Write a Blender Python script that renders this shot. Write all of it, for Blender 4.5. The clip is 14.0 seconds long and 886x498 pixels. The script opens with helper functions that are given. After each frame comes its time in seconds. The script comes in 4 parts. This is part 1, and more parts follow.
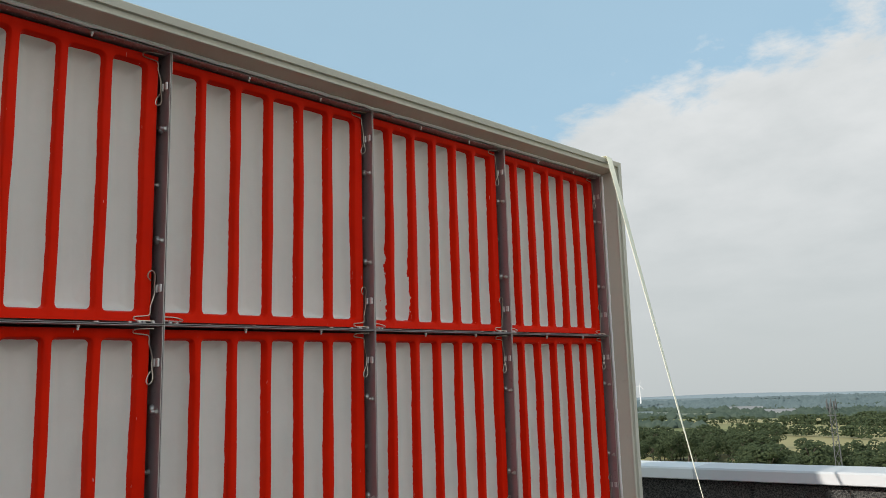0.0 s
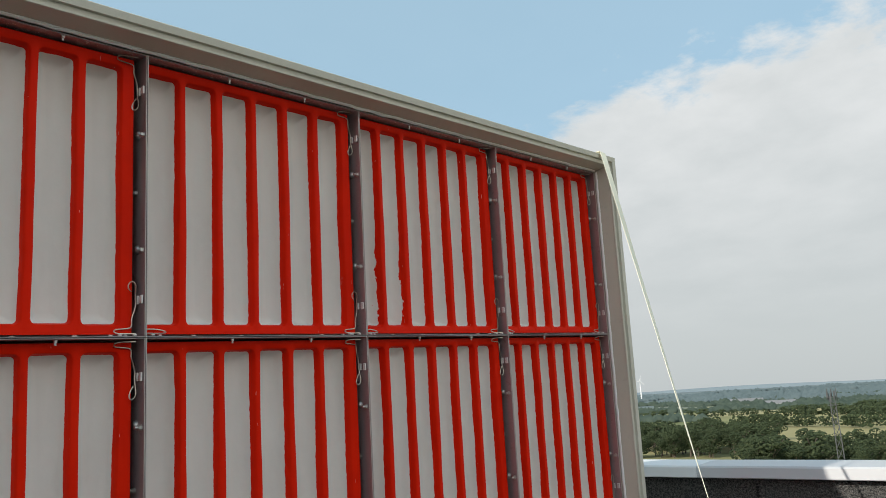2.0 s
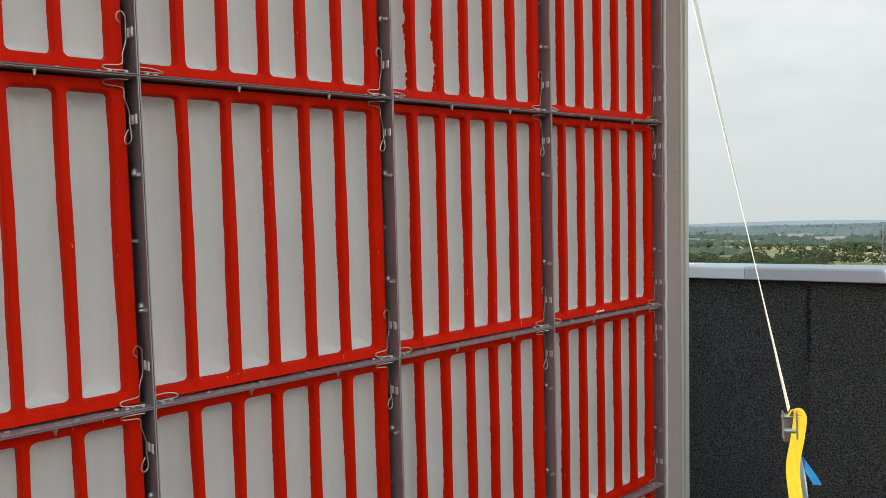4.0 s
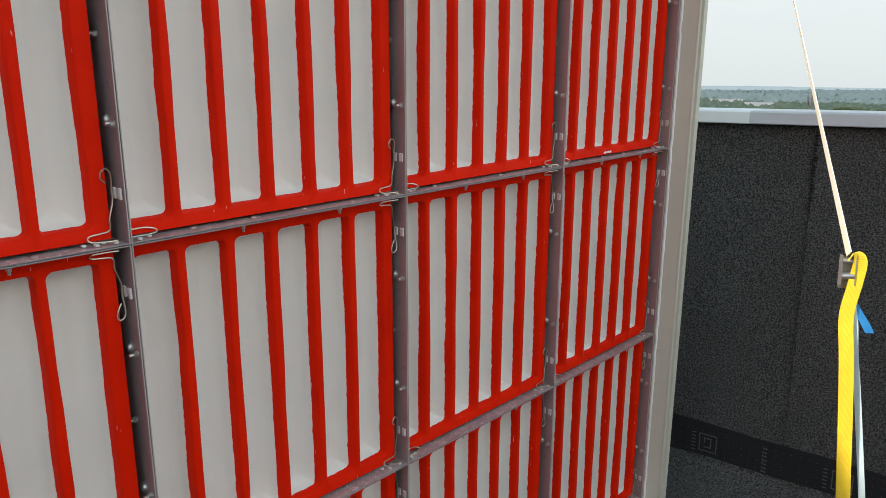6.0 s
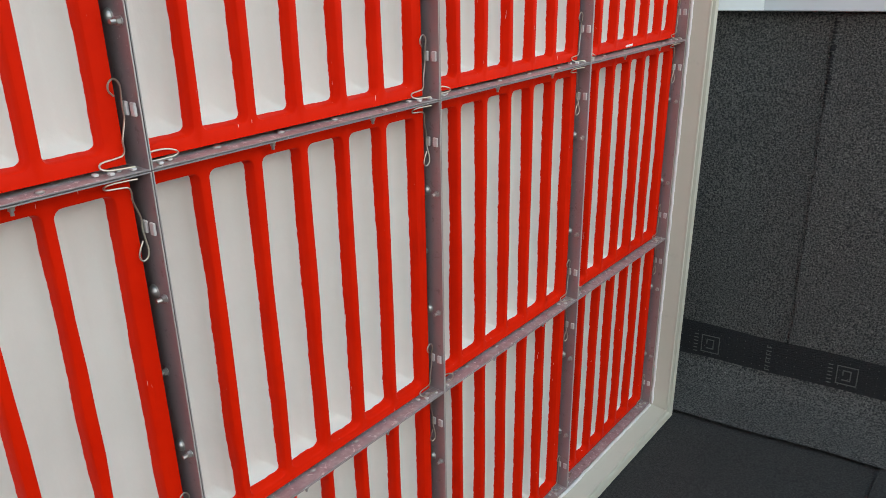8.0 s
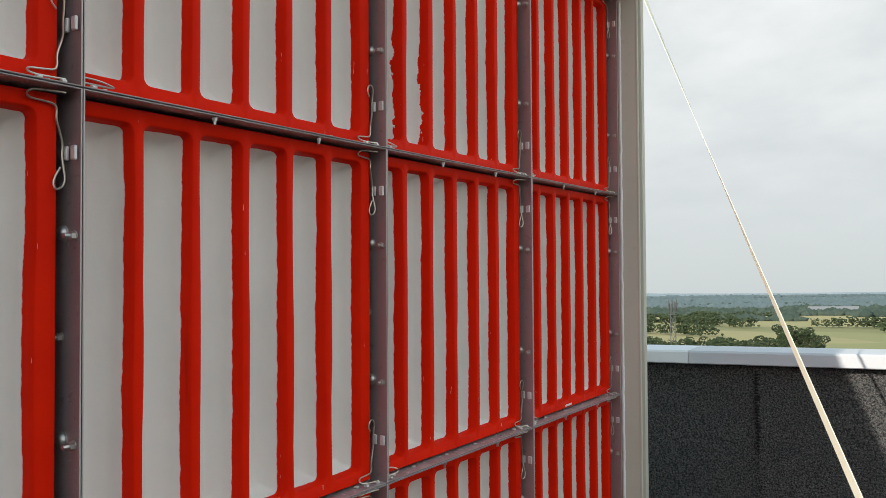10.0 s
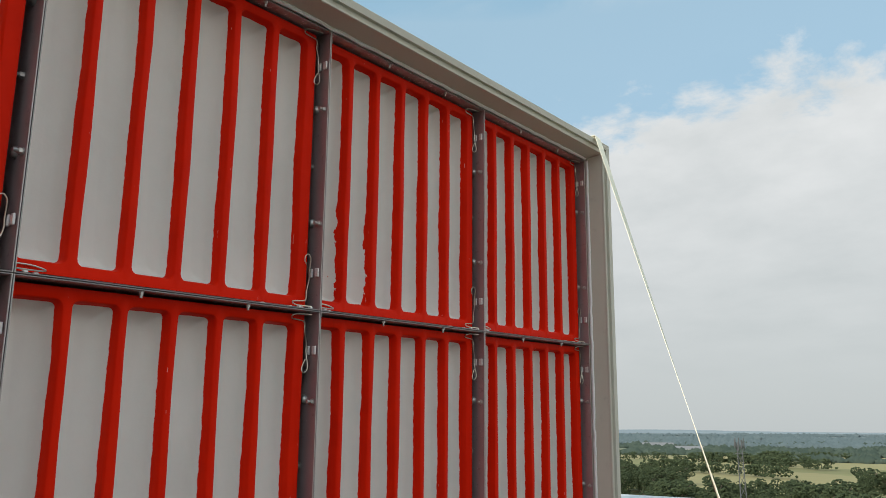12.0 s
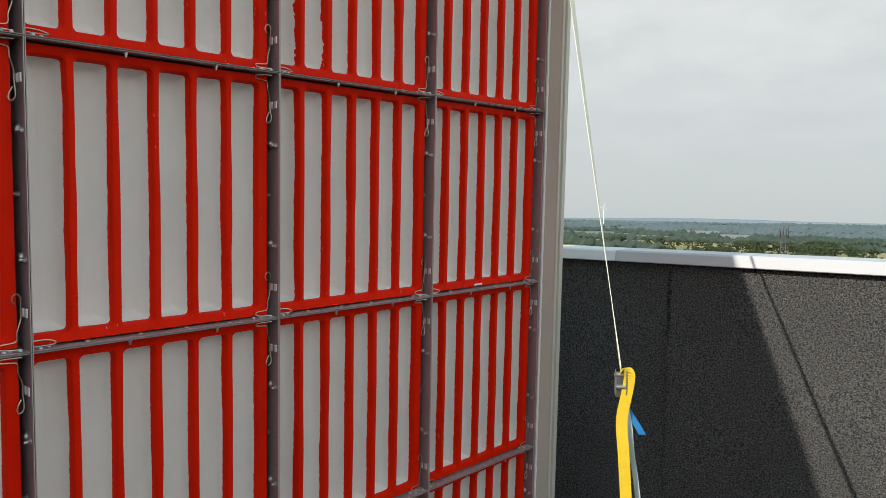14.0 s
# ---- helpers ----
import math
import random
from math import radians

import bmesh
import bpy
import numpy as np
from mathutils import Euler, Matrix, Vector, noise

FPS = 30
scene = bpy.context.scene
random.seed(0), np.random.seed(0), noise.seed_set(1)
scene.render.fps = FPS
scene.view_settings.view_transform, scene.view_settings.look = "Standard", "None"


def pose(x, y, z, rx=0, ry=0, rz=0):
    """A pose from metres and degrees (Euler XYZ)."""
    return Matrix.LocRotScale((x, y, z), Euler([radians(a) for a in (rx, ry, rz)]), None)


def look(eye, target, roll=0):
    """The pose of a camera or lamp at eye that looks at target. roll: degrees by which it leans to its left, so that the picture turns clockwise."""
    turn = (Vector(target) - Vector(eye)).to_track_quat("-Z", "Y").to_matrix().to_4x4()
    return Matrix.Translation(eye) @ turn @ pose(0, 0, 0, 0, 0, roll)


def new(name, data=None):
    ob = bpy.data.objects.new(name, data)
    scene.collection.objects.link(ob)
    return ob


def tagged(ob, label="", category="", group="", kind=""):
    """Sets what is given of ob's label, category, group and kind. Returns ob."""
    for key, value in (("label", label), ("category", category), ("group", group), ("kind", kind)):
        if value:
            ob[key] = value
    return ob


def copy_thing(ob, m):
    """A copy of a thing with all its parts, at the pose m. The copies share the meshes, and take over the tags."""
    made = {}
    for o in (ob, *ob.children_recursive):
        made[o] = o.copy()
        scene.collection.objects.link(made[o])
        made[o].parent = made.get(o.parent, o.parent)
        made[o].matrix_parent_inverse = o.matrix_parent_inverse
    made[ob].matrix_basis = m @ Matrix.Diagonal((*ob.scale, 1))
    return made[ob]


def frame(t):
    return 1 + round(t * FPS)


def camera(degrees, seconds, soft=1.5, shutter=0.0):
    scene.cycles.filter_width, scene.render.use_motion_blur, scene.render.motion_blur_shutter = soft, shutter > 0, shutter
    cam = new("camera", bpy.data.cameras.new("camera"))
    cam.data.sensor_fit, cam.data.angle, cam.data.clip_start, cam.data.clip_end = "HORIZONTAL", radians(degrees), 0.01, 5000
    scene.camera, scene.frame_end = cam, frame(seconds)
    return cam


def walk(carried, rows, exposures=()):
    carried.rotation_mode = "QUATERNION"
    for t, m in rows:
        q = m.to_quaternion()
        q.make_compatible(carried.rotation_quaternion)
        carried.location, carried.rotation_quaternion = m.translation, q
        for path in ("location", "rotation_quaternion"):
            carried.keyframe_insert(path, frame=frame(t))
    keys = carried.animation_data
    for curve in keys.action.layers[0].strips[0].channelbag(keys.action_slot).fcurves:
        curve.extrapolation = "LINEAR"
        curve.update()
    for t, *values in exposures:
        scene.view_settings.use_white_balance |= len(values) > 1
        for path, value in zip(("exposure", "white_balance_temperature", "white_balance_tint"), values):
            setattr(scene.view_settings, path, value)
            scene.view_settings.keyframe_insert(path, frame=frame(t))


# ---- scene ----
cam = camera(60.5, 14.0, soft=0.7)
PATH = [
    (0, (0.007, 0.157, 1.749), (-1.357, 1.564, 2.148), -1.6),
    (0.5, (0.016, 0.163, 1.75), (-1.352, 1.563, 2.161), -1.6),
    (1, (0.018, 0.172, 1.755), (-1.344, 1.578, 2.168), -1.8),
    (1.5, (0.006, 0.184, 1.762), (-1.341, 1.598, 2.195), -2.5),
    (2, (-0.022, 0.208, 1.763), (-1.38, 1.621, 2.163), -3.2),
    (2.5, (-0.066, 0.223, 1.741), (-1.429, 1.648, 2.072), -3.1),
    (3, (-0.098, 0.265, 1.714), (-1.502, 1.669, 1.951), -2.3),
    (3.5, (-0.07, 0.352, 1.662), (-1.566, 1.673, 1.803), -1.3),
    (4, (-0.148, 0.387, 1.626), (-1.635, 1.725, 1.577), -1.2),
    (4.2, (-0.17, 0.403, 1.616), (-1.652, 1.741, 1.498), -1.1),
    (6.3, (-0.526, 0.437, 1.529), (-1.829, 1.871, 1.034), 0.2),
    (6.5, (-0.572, 0.445, 1.524), (-1.847, 1.882, 0.969), -0.1),
    (7, (-0.643, 0.432, 1.507), (-1.862, 1.873, 0.846), -0.9),
    (7.2, (-0.665, 0.429, 1.505), (-1.862, 1.874, 0.812), -0.9),
    (9.3, (-0.74, 0.422, 1.598), (-1.892, 2.034, 1.327), -0.3),
    (9.5, (-0.737, 0.419, 1.619), (-1.887, 2.049, 1.477), -0.7),
    (10, (-0.721, 0.409, 1.664), (-1.846, 2.057, 1.791), -0.7),
    (10.5, (-0.708, 0.389, 1.722), (-1.781, 2.045, 2.044), 0.2),
    (11, (-0.698, 0.399, 1.73), (-1.748, 2.044, 2.17), -0.2),
    (11.5, (-0.6, 0.423, 1.735), (-1.77, 1.983, 2.181), 0.9),
    (12, (-0.426, 0.465, 1.71), (-1.637, 1.988, 2.175), 0.3),
    (12.5, (-0.29, 0.431, 1.69), (-1.492, 1.969, 2.127), -0.1),
    (13, (-0.13, 0.37, 1.644), (-1.312, 1.972, 1.833), 0.8),
    (13.5, (-0.046, 0.322, 1.593), (-1.245, 1.923, 1.61), 0.6),
    (14, (0.045, 0.36, 1.589), (-1.292, 1.845, 1.501), 1.1),
]
EXPOSURES = [(0.0, -0.20), (3.0, -0.12), (4.2, 0.11), (6.3, 0.40), (7.2, 0.90), (9.3, 0.32), (10.0, 0.03), (11.0, -0.2), (12.5, -0.2), (14.0, -0.1)]
walk(cam, [(t, look(eye, target, roll)) for t, eye, target, roll in PATH], EXPOSURES)

# ---- light ----
SUN = Vector((-0.228, -1.0, 0.57)).normalized()
elevation = math.asin(SUN.z)
world = bpy.data.worlds.new("sky")
scene.world = world
world.use_nodes = True
wt = world.node_tree
wt.nodes.clear()


def wn(kind, **sets):
    n = wt.nodes.new(kind)
    for k, v in sets.items():
        n.inputs[k].default_value = v
    return n


def wmath(op, a, b=None, c=None, clamp=False):
    n = wt.nodes.new("ShaderNodeMath")
    n.operation, n.use_clamp = op, clamp
    for i, v in enumerate((a, b, c)):
        if v is None:
            continue
        if isinstance(v, (int, float)):
            n.inputs[i].default_value = v
        else:
            wt.links.new(v, n.inputs[i])
    return n.outputs[0]


sky = wt.nodes.new("ShaderNodeTexSky")
sky.sky_type, sky.sun_disc = "NISHITA", False
sky.sun_elevation, sky.sun_rotation = elevation, math.atan2(SUN.x, SUN.y)
sky.air_density, sky.dust_density, sky.ozone_density = 1.0, 1.2, 1.0
co = wt.nodes.new("ShaderNodeTexCoord")
sep = wt.nodes.new("ShaderNodeSeparateXYZ")
wt.links.new(co.outputs["Generated"], sep.inputs[0])
# cloud layer: noise on the sky's flat ceiling, thicker towards the horizon
up = wmath("MAXIMUM", sep.outputs["Z"], 0.02)
flat = wt.nodes.new("ShaderNodeCombineXYZ")
wt.links.new(wmath("DIVIDE", sep.outputs["X"], wmath("ADD", up, 0.25)), flat.inputs[0])
wt.links.new(wmath("DIVIDE", sep.outputs["Y"], wmath("ADD", up, 0.25)), flat.inputs[1])
big = wn("ShaderNodeTexNoise", Scale=2.3, Detail=10.0, Roughness=0.60, Distortion=0.2)
wt.links.new(flat.outputs[0], big.inputs["Vector"])
# bank of cloud whose edge rises towards +x, open sky towards -x
rise = wmath("MULTIPLY_ADD", sep.outputs["X"], 0.202, 0.462)
under = wmath("SUBTRACT", rise, sep.outputs["Z"])
mass = wmath("ADD", under, wmath("MULTIPLY", wmath("SUBTRACT", big.outputs["Fac"], 0.5), 0.42))
# broken cloud overhead as well
over = wmath("MULTIPLY", wmath("SUBTRACT", big.outputs["Fac"], 0.56), 1.2)
mass = wmath("MAXIMUM", mass, wmath("MULTIPLY", over, wmath("MULTIPLY", wmath("SUBTRACT", sep.outputs["Z"], 0.5), 4.0, clamp=True)))
cover = wt.nodes.new("ShaderNodeMapRange")
cover.interpolation_type = "SMOOTHSTEP"
wt.links.new(mass, cover.inputs[0])
cover.inputs[1].default_value, cover.inputs[2].default_value = -0.012, 0.045
shade = wn("ShaderNodeTexNoise", Scale=3.2, Detail=6.0, Roughness=0.55)
wt.links.new(flat.outputs[0], shade.inputs["Vector"])
# sunlit tops under the edge of the bank, greyer haze towards the horizon
clear = wmath("MULTIPLY_ADD", sep.outputs["Z"], 3.2, -0.12, clamp=True)
high = wmath("ADD", wmath("MULTIPLY", wmath("MULTIPLY", wmath("SUBTRACT", shade.outputs["Fac"], 0.5), 1.7), clear), wmath("MULTIPLY", sep.outputs["Z"], 2.1), clamp=True)
cloud = wt.nodes.new("ShaderNodeMix")
cloud.data_type = "RGBA"
wt.links.new(high, cloud.inputs[0])
# the bank is thicker and brighter towards +x, which the sun strikes full on
far = wt.nodes.new("ShaderNodeMapRange")
far.interpolation_type = "SMOOTHSTEP"
wt.links.new(sep.outputs["X"], far.inputs[0])
far.inputs[1].default_value, far.inputs[2].default_value, far.inputs[3].default_value, far.inputs[4].default_value = 0.0, 0.8, 1.0, 1.55
cloud.inputs[6].default_value = (4.10, 4.34, 4.34, 1)
cloud.inputs[7].default_value = (6.3, 6.35, 6.3, 1)
haze = wt.nodes.new("ShaderNodeMix")
haze.data_type = "RGBA"
haze.inputs[0].default_value = 0.62
haze.inputs[7].default_value = (3.2, 5.3, 6.6, 1)
wt.links.new(sky.outputs[0], haze.inputs[6])
mix = wt.nodes.new("ShaderNodeMix")
mix.data_type = "RGBA"
wt.links.new(wmath("MULTIPLY", cover.outputs[0], 0.94), mix.inputs[0])
wt.links.new(haze.outputs[2], mix.inputs[6])
lit = wt.nodes.new("ShaderNodeVectorMath")
lit.operation = "SCALE"
wt.links.new(cloud.outputs[2], lit.inputs[0])
wt.links.new(far.outputs[0], lit.inputs["Scale"])
wt.links.new(lit.outputs[0], mix.inputs[7])
bg = wn("ShaderNodeBackground", Strength=0.15)
wt.links.new(mix.outputs[2], bg.inputs[0])
wo = wt.nodes.new("ShaderNodeOutputWorld")
wt.links.new(bg.outputs[0], wo.inputs[0])

lamp = bpy.data.lights.new("sun", "SUN")
lamp.energy, lamp.angle, lamp.color = 4.4, radians(0.55), (1.0, 0.94, 0.85)
sun = new("sun", lamp)
sun.matrix_world = look((0, 0, 30), Vector((0, 0, 30)) - SUN)


# ---- materials ----
class Mat:
    """A node material with short helpers."""

    def __init__(self, name, color=(0.5, 0.5, 0.5), rough=0.6, metal=0.0):
        self.m = bpy.data.materials.new(name)
        self.m.use_nodes = True
        self.t = self.m.node_tree
        self.b = self.t.nodes["Principled BSDF"]
        self.b.inputs["Base Color"].default_value = (*color, 1)
        self.b.inputs["Roughness"].default_value = rough
        self.b.inputs["Metallic"].default_value = metal
        self.obj = self.t.nodes.new("ShaderNodeTexCoord").outputs["Object"]

    def link(self, a, b):
        self.t.links.new(a, b)

    def math(self, op, a, b=None, c=None, clamp=False):
        n = self.t.nodes.new("ShaderNodeMath")
        n.operation, n.use_clamp = op, clamp
        for i, v in enumerate((a, b, c)):
            if v is None:
                continue
            if isinstance(v, (int, float)):
                n.inputs[i].default_value = v
            else:
                self.link(v, n.inputs[i])
        return n.outputs[0]

    def where(self, scale=(1, 1, 1)):
        n = self.t.nodes.new("ShaderNodeMapping")
        n.inputs["Scale"].default_value = scale
        self.link(self.obj, n.inputs["Vector"])
        info = self.t.nodes.new("ShaderNodeObjectInfo")
        shift = self.math("MULTIPLY", info.outputs["Random"], 37.0)
        self.link(shift, n.inputs["Location"])
        return n.outputs[0]

    def noise(self, scale, detail=4.0, rough=0.55, stretch=(1, 1, 1)):
        n = self.t.nodes.new("ShaderNodeTexNoise")
        n.inputs["Scale"].default_value = scale
        n.inputs["Detail"].default_value = detail
        n.inputs["Roughness"].default_value = rough
        self.link(self.where(stretch), n.inputs["Vector"])
        return n.outputs["Fac"]

    def ramp(self, fac, lo, hi):
        n = self.t.nodes.new("ShaderNodeMapRange")
        n.interpolation_type = "SMOOTHSTEP"
        self.link(fac, n.inputs[0])
        n.inputs[1].default_value, n.inputs[2].default_value = lo, hi
        return n.outputs[0]

    def mix(self, fac, a, b):
        n = self.t.nodes.new("ShaderNodeMix")
        n.data_type = "RGBA"
        if isinstance(fac, (int, float)):
            n.inputs[0].default_value = fac
        else:
            self.link(fac, n.inputs[0])
        for i, v in ((6, a), (7, b)):
            if isinstance(v, tuple):
                n.inputs[i].default_value = (*v, 1)
            else:
                self.link(v, n.inputs[i])
        return n.outputs[2]

    def color(self, c):
        self.link(c, self.b.inputs["Base Color"])

    def roughness(self, fac, lo, hi):
        n = self.t.nodes.new("ShaderNodeMapRange")
        self.link(fac, n.inputs[0])
        n.inputs[3].default_value, n.inputs[4].default_value = lo, hi
        self.link(n.outputs[0], self.b.inputs["Roughness"])

    def bump(self, height, strength, distance=0.002):
        n = self.t.nodes.new("ShaderNodeBump")
        n.inputs["Strength"].default_value = strength
        n.inputs["Distance"].default_value = distance
        self.link(height, n.inputs["Height"])
        self.link(n.outputs[0], self.b.inputs["Normal"])


def painted_sheet(name, ragged):
    """White formed sheet; the raised lattice is hand-painted red, with an uneven paint edge."""
    k = Mat(name, rough=0.45)
    k.b.inputs["Specular IOR Level"].default_value = 0.06
    s = k.t.nodes.new("ShaderNodeSeparateXYZ")
    k.link(k.obj, s.inputs[0])
    fine = k.math("SUBTRACT", k.noise(55, 3, 0.6), 0.5)
    wide = k.math("SUBTRACT", k.noise(14, 3, 0.6, (1, 1, 0.35)), 0.5)
    edge = k.math("ADD", s.outputs[0], k.math("MULTIPLY", fine, 0.006))
    edge = k.math("ADD", edge, k.math("MULTIPLY", wide, 0.009))
    if ragged:
        # runs and missed patches in the lower quarter of the first slots
        dy = k.math("ADD", s.outputs[1], 0.20)
        dz = k.math("ADD", s.outputs[2], 0.21)
        r = k.math("ADD", k.math("MULTIPLY", k.math("MULTIPLY", dy, dy), 30.0), k.math("MULTIPLY", k.math("MULTIPLY", dz, dz), 40.0))
        near = k.math("SUBTRACT", 1.0, r, clamp=True)
        drip = k.math("SUBTRACT", k.noise(30, 4, 0.6, (1, 1, 0.7)), 0.46)
        edge = k.math("ADD", edge, k.math("MULTIPLY", k.math("MULTIPLY", drip, near), 0.095))
    red = k.ramp(edge, -0.0225, -0.0205)
    grain = k.noise(9, 5, 0.6)
    streak = k.noise(30, 4, 0.6, (1, 1, 0.12))
    reds = k.mix(grain, (0.60, 0.009, 0.001), (0.80, 0.019, 0.001))
    reds = k.mix(k.math("MULTIPLY", k.ramp(streak, 0.62, 0.8), 0.35), reds, (0.30, 0.012, 0.005))
    chips = k.ramp(k.noise(150, 2, 0.6, (1, 1, 0.14)), 0.745, 0.775)
    reds = k.mix(k.math("MULTIPLY", chips, 0.8), reds, (0.72, 0.55, 0.50))
    whites = k.mix(grain, (0.71, 0.70, 0.648), (0.81, 0.80, 0.75))
    whites = k.mix(k.math("MULTIPLY", k.ramp(k.noise(7, 5, 0.65, (1, 1, 0.5)), 0.52, 0.8), 0.22), whites, (0.58, 0.57, 0.53))
    k.color(k.mix(red, whites, reds))
    k.roughness(grain, 0.38, 0.6)
    k.bump(k.math("ADD", k.math("MULTIPLY", red, 0.5), k.noise(120, 3)), 0.25, 0.0015)
    return k.m


SHEET = painted_sheet("painted_sheet", False)
SHEET_RAGGED = painted_sheet("painted_sheet_with_runs", True)


def metal(name, lo, hi, rough=(0.3, 0.5), scale=18, stretch=(1, 1, 0.2), metallic=0.85):
    k = Mat(name, metal=metallic)
    g = k.noise(scale, 5, 0.6, stretch)
    spots = k.noise(90, 3, 0.6)
    c = k.mix(g, lo, hi)
    c = k.mix(k.math("MULTIPLY", k.ramp(spots, 0.6, 0.72), 0.3), c, tuple(v * 0.55 for v in lo))
    k.color(c)
    k.roughness(g, *rough)
    k.bump(k.noise(140, 3), 0.12, 0.0008)
    return k.m


def fin_metal(name, dust):
    """Mauve-brown anodised sheet with a bare cut front edge and fine scratches; dust: share of pale blotches."""
    k = Mat(name, metal=0.55)
    s = k.t.nodes.new("ShaderNodeSeparateXYZ")
    k.link(k.obj, s.inputs[0])
    g = k.noise(14, 5, 0.6, (1, 1, 0.3))
    c = k.mix(g, (0.32, 0.245, 0.243), (0.50, 0.42, 0.418))
    c = k.mix(k.math("MULTIPLY", k.ramp(k.noise(70, 4, 0.65), 0.58, 0.7), 0.35), c, (0.15, 0.11, 0.11))
    c = k.mix(k.math("MULTIPLY", k.ramp(k.noise(240, 2, 0.6), 0.68, 0.76), 0.5), c, (0.80, 0.78, 0.76))
    if dust:
        c = k.mix(k.math("MULTIPLY", k.ramp(k.noise(38, 6, 0.72), 0.40, 0.66), dust), c, (0.62, 0.59, 0.58))
        c = k.mix(k.math("MULTIPLY", k.ramp(k.noise(95, 4, 0.7), 0.58, 0.66), 0.8), c, (0.82, 0.80, 0.78))
    edge = k.ramp(s.outputs[0], -0.0014, -0.0009)
    c = k.mix(edge, c, (0.50, 0.47, 0.435) if not dust else (0.30, 0.275, 0.26))
    k.color(c)
    k.link(k.math("SUBTRACT", 0.55, k.math("MULTIPLY", edge, 0.45)), k.b.inputs["Metallic"])
    k.roughness(g, 0.32 + 0.2 * dust, 0.52 + 0.2 * dust)
    k.bump(k.noise(140, 3), 0.12, 0.0008)
    return k.m


FIN = fin_metal("anodised_aluminium", 0.0)
FIN_DUSTY = fin_metal("dusty_anodised_aluminium", 0.55)
STEEL = metal("zinc_steel", (0.36, 0.35, 0.33), (0.58, 0.57, 0.54), (0.25, 0.45), 60, (1, 1, 1))
WIRE = metal("spring_wire", (0.45, 0.41, 0.33), (0.66, 0.61, 0.50), (0.25, 0.4), 60, (1, 1, 1))
CLAMP = metal("clamp_alloy", (0.60, 0.59, 0.57), (0.74, 0.73, 0.71), (0.35, 0.5), 60, (1, 1, 1), 0.25)


def coated(name, lo, hi, rough=(0.35, 0.55), scale=5, stretch=(1, 1, 1), dirt=(0.3, 0.28, 0.23), amount=0.25):
    k = Mat(name)
    g = k.noise(scale, 6, 0.6, stretch)
    c = k.mix(g, lo, hi)
    c = k.mix(k.math("MULTIPLY", k.ramp(k.noise(scale * 5, 5, 0.65), 0.58, 0.8), amount), c, dirt)
    k.color(c)
    k.roughness(g, *rough)
    k.bump(k.noise(160, 3), 0.08, 0.0006)
    return k.m


TRIM = coated("coated_trim", (0.53, 0.51, 0.42), (0.62, 0.595, 0.50))
SEAL = coated("white_sealant", (0.76, 0.75, 0.72), (0.86, 0.85, 0.83), scale=25)
COPING = coated("coping_metal", (0.52, 0.53, 0.54), (0.59, 0.60, 0.61), (0.3, 0.45), 3, amount=0.12)


def membrane(name, lo, hi, grit=0.5):
    k = Mat(name, rough=0.9)
    grain = k.noise(150, 3, 0.75)
    speck = k.noise(210, 1, 0.5)
    patch = k.noise(3.0, 5, 0.6)
    c = k.mix(k.ramp(grain, 0.38, 0.62), lo, hi)
    c = k.mix(k.math("MULTIPLY", k.ramp(speck, 0.62, 0.74), grit), c, tuple(v * 2.6 for v in hi))
    c = k.mix(k.math("MULTIPLY", patch, 0.45), c, lo)
    k.color(c)
    k.roughness(grain, 0.75, 1.0)
    k.bump(k.math("ADD", grain, k.math("MULTIPLY", speck, 0.8)), 1.0, 0.008)
    return k.m


SLATE = membrane("granulated_bitumen", (0.016, 0.017, 0.018), (0.168, 0.162, 0.150))
TAR = membrane("plain_bitumen", (0.010, 0.010, 0.011), (0.022, 0.022, 0.023), 0.1)
ROOF = membrane("roof_felt", (0.016, 0.016, 0.016), (0.058, 0.057, 0.054), 0.45)


def webbing(name, lo, hi):
    k = Mat(name, rough=0.75)
    w = k.t.nodes.new("ShaderNodeTexWave")
    w.inputs["Scale"].default_value = 160
    k.link(k.obj, w.inputs["Vector"])
    c = k.mix(k.noise(40, 4), lo, hi)
    k.color(c)
    k.bump(w.outputs["Fac"], 0.3, 0.0008)
    return k.m


YELLOW = webbing("yellow_webbing", (0.72, 0.46, 0.01), (0.88, 0.62, 0.03))
PALE = webbing("pale_webbing", (0.82, 0.79, 0.60), (0.90, 0.88, 0.74))
BLUE = webbing("blue_webbing", (0.01, 0.16, 0.42), (0.03, 0.26, 0.58))
GREYBLUE = webbing("pale_blue_webbing", (0.42, 0.52, 0.54), (0.56, 0.65, 0.66))


# ---- mesh helpers ----
def box(bm, lo, hi):
    (x0, y0, z0), (x1, y1, z1) = lo, hi
    v = [bm.verts.new(p) for p in ((x0, y0, z0), (x1, y0, z0), (x1, y1, z0), (x0, y1, z0), (x0, y0, z1), (x1, y0, z1), (x1, y1, z1), (x0, y1, z1))]
    return [bm.faces.new([v[i] for i in f]) for f in ((3, 2, 1, 0), (4, 5, 6, 7), (0, 1, 5, 4), (1, 2, 6, 5), (2, 3, 7, 6), (3, 0, 4, 7))]


def bevel(bm, width, segments=1):
    bmesh.ops.bevel(bm, geom=list(bm.edges), offset=width, segments=segments, affect="EDGES", clamp_overlap=True)


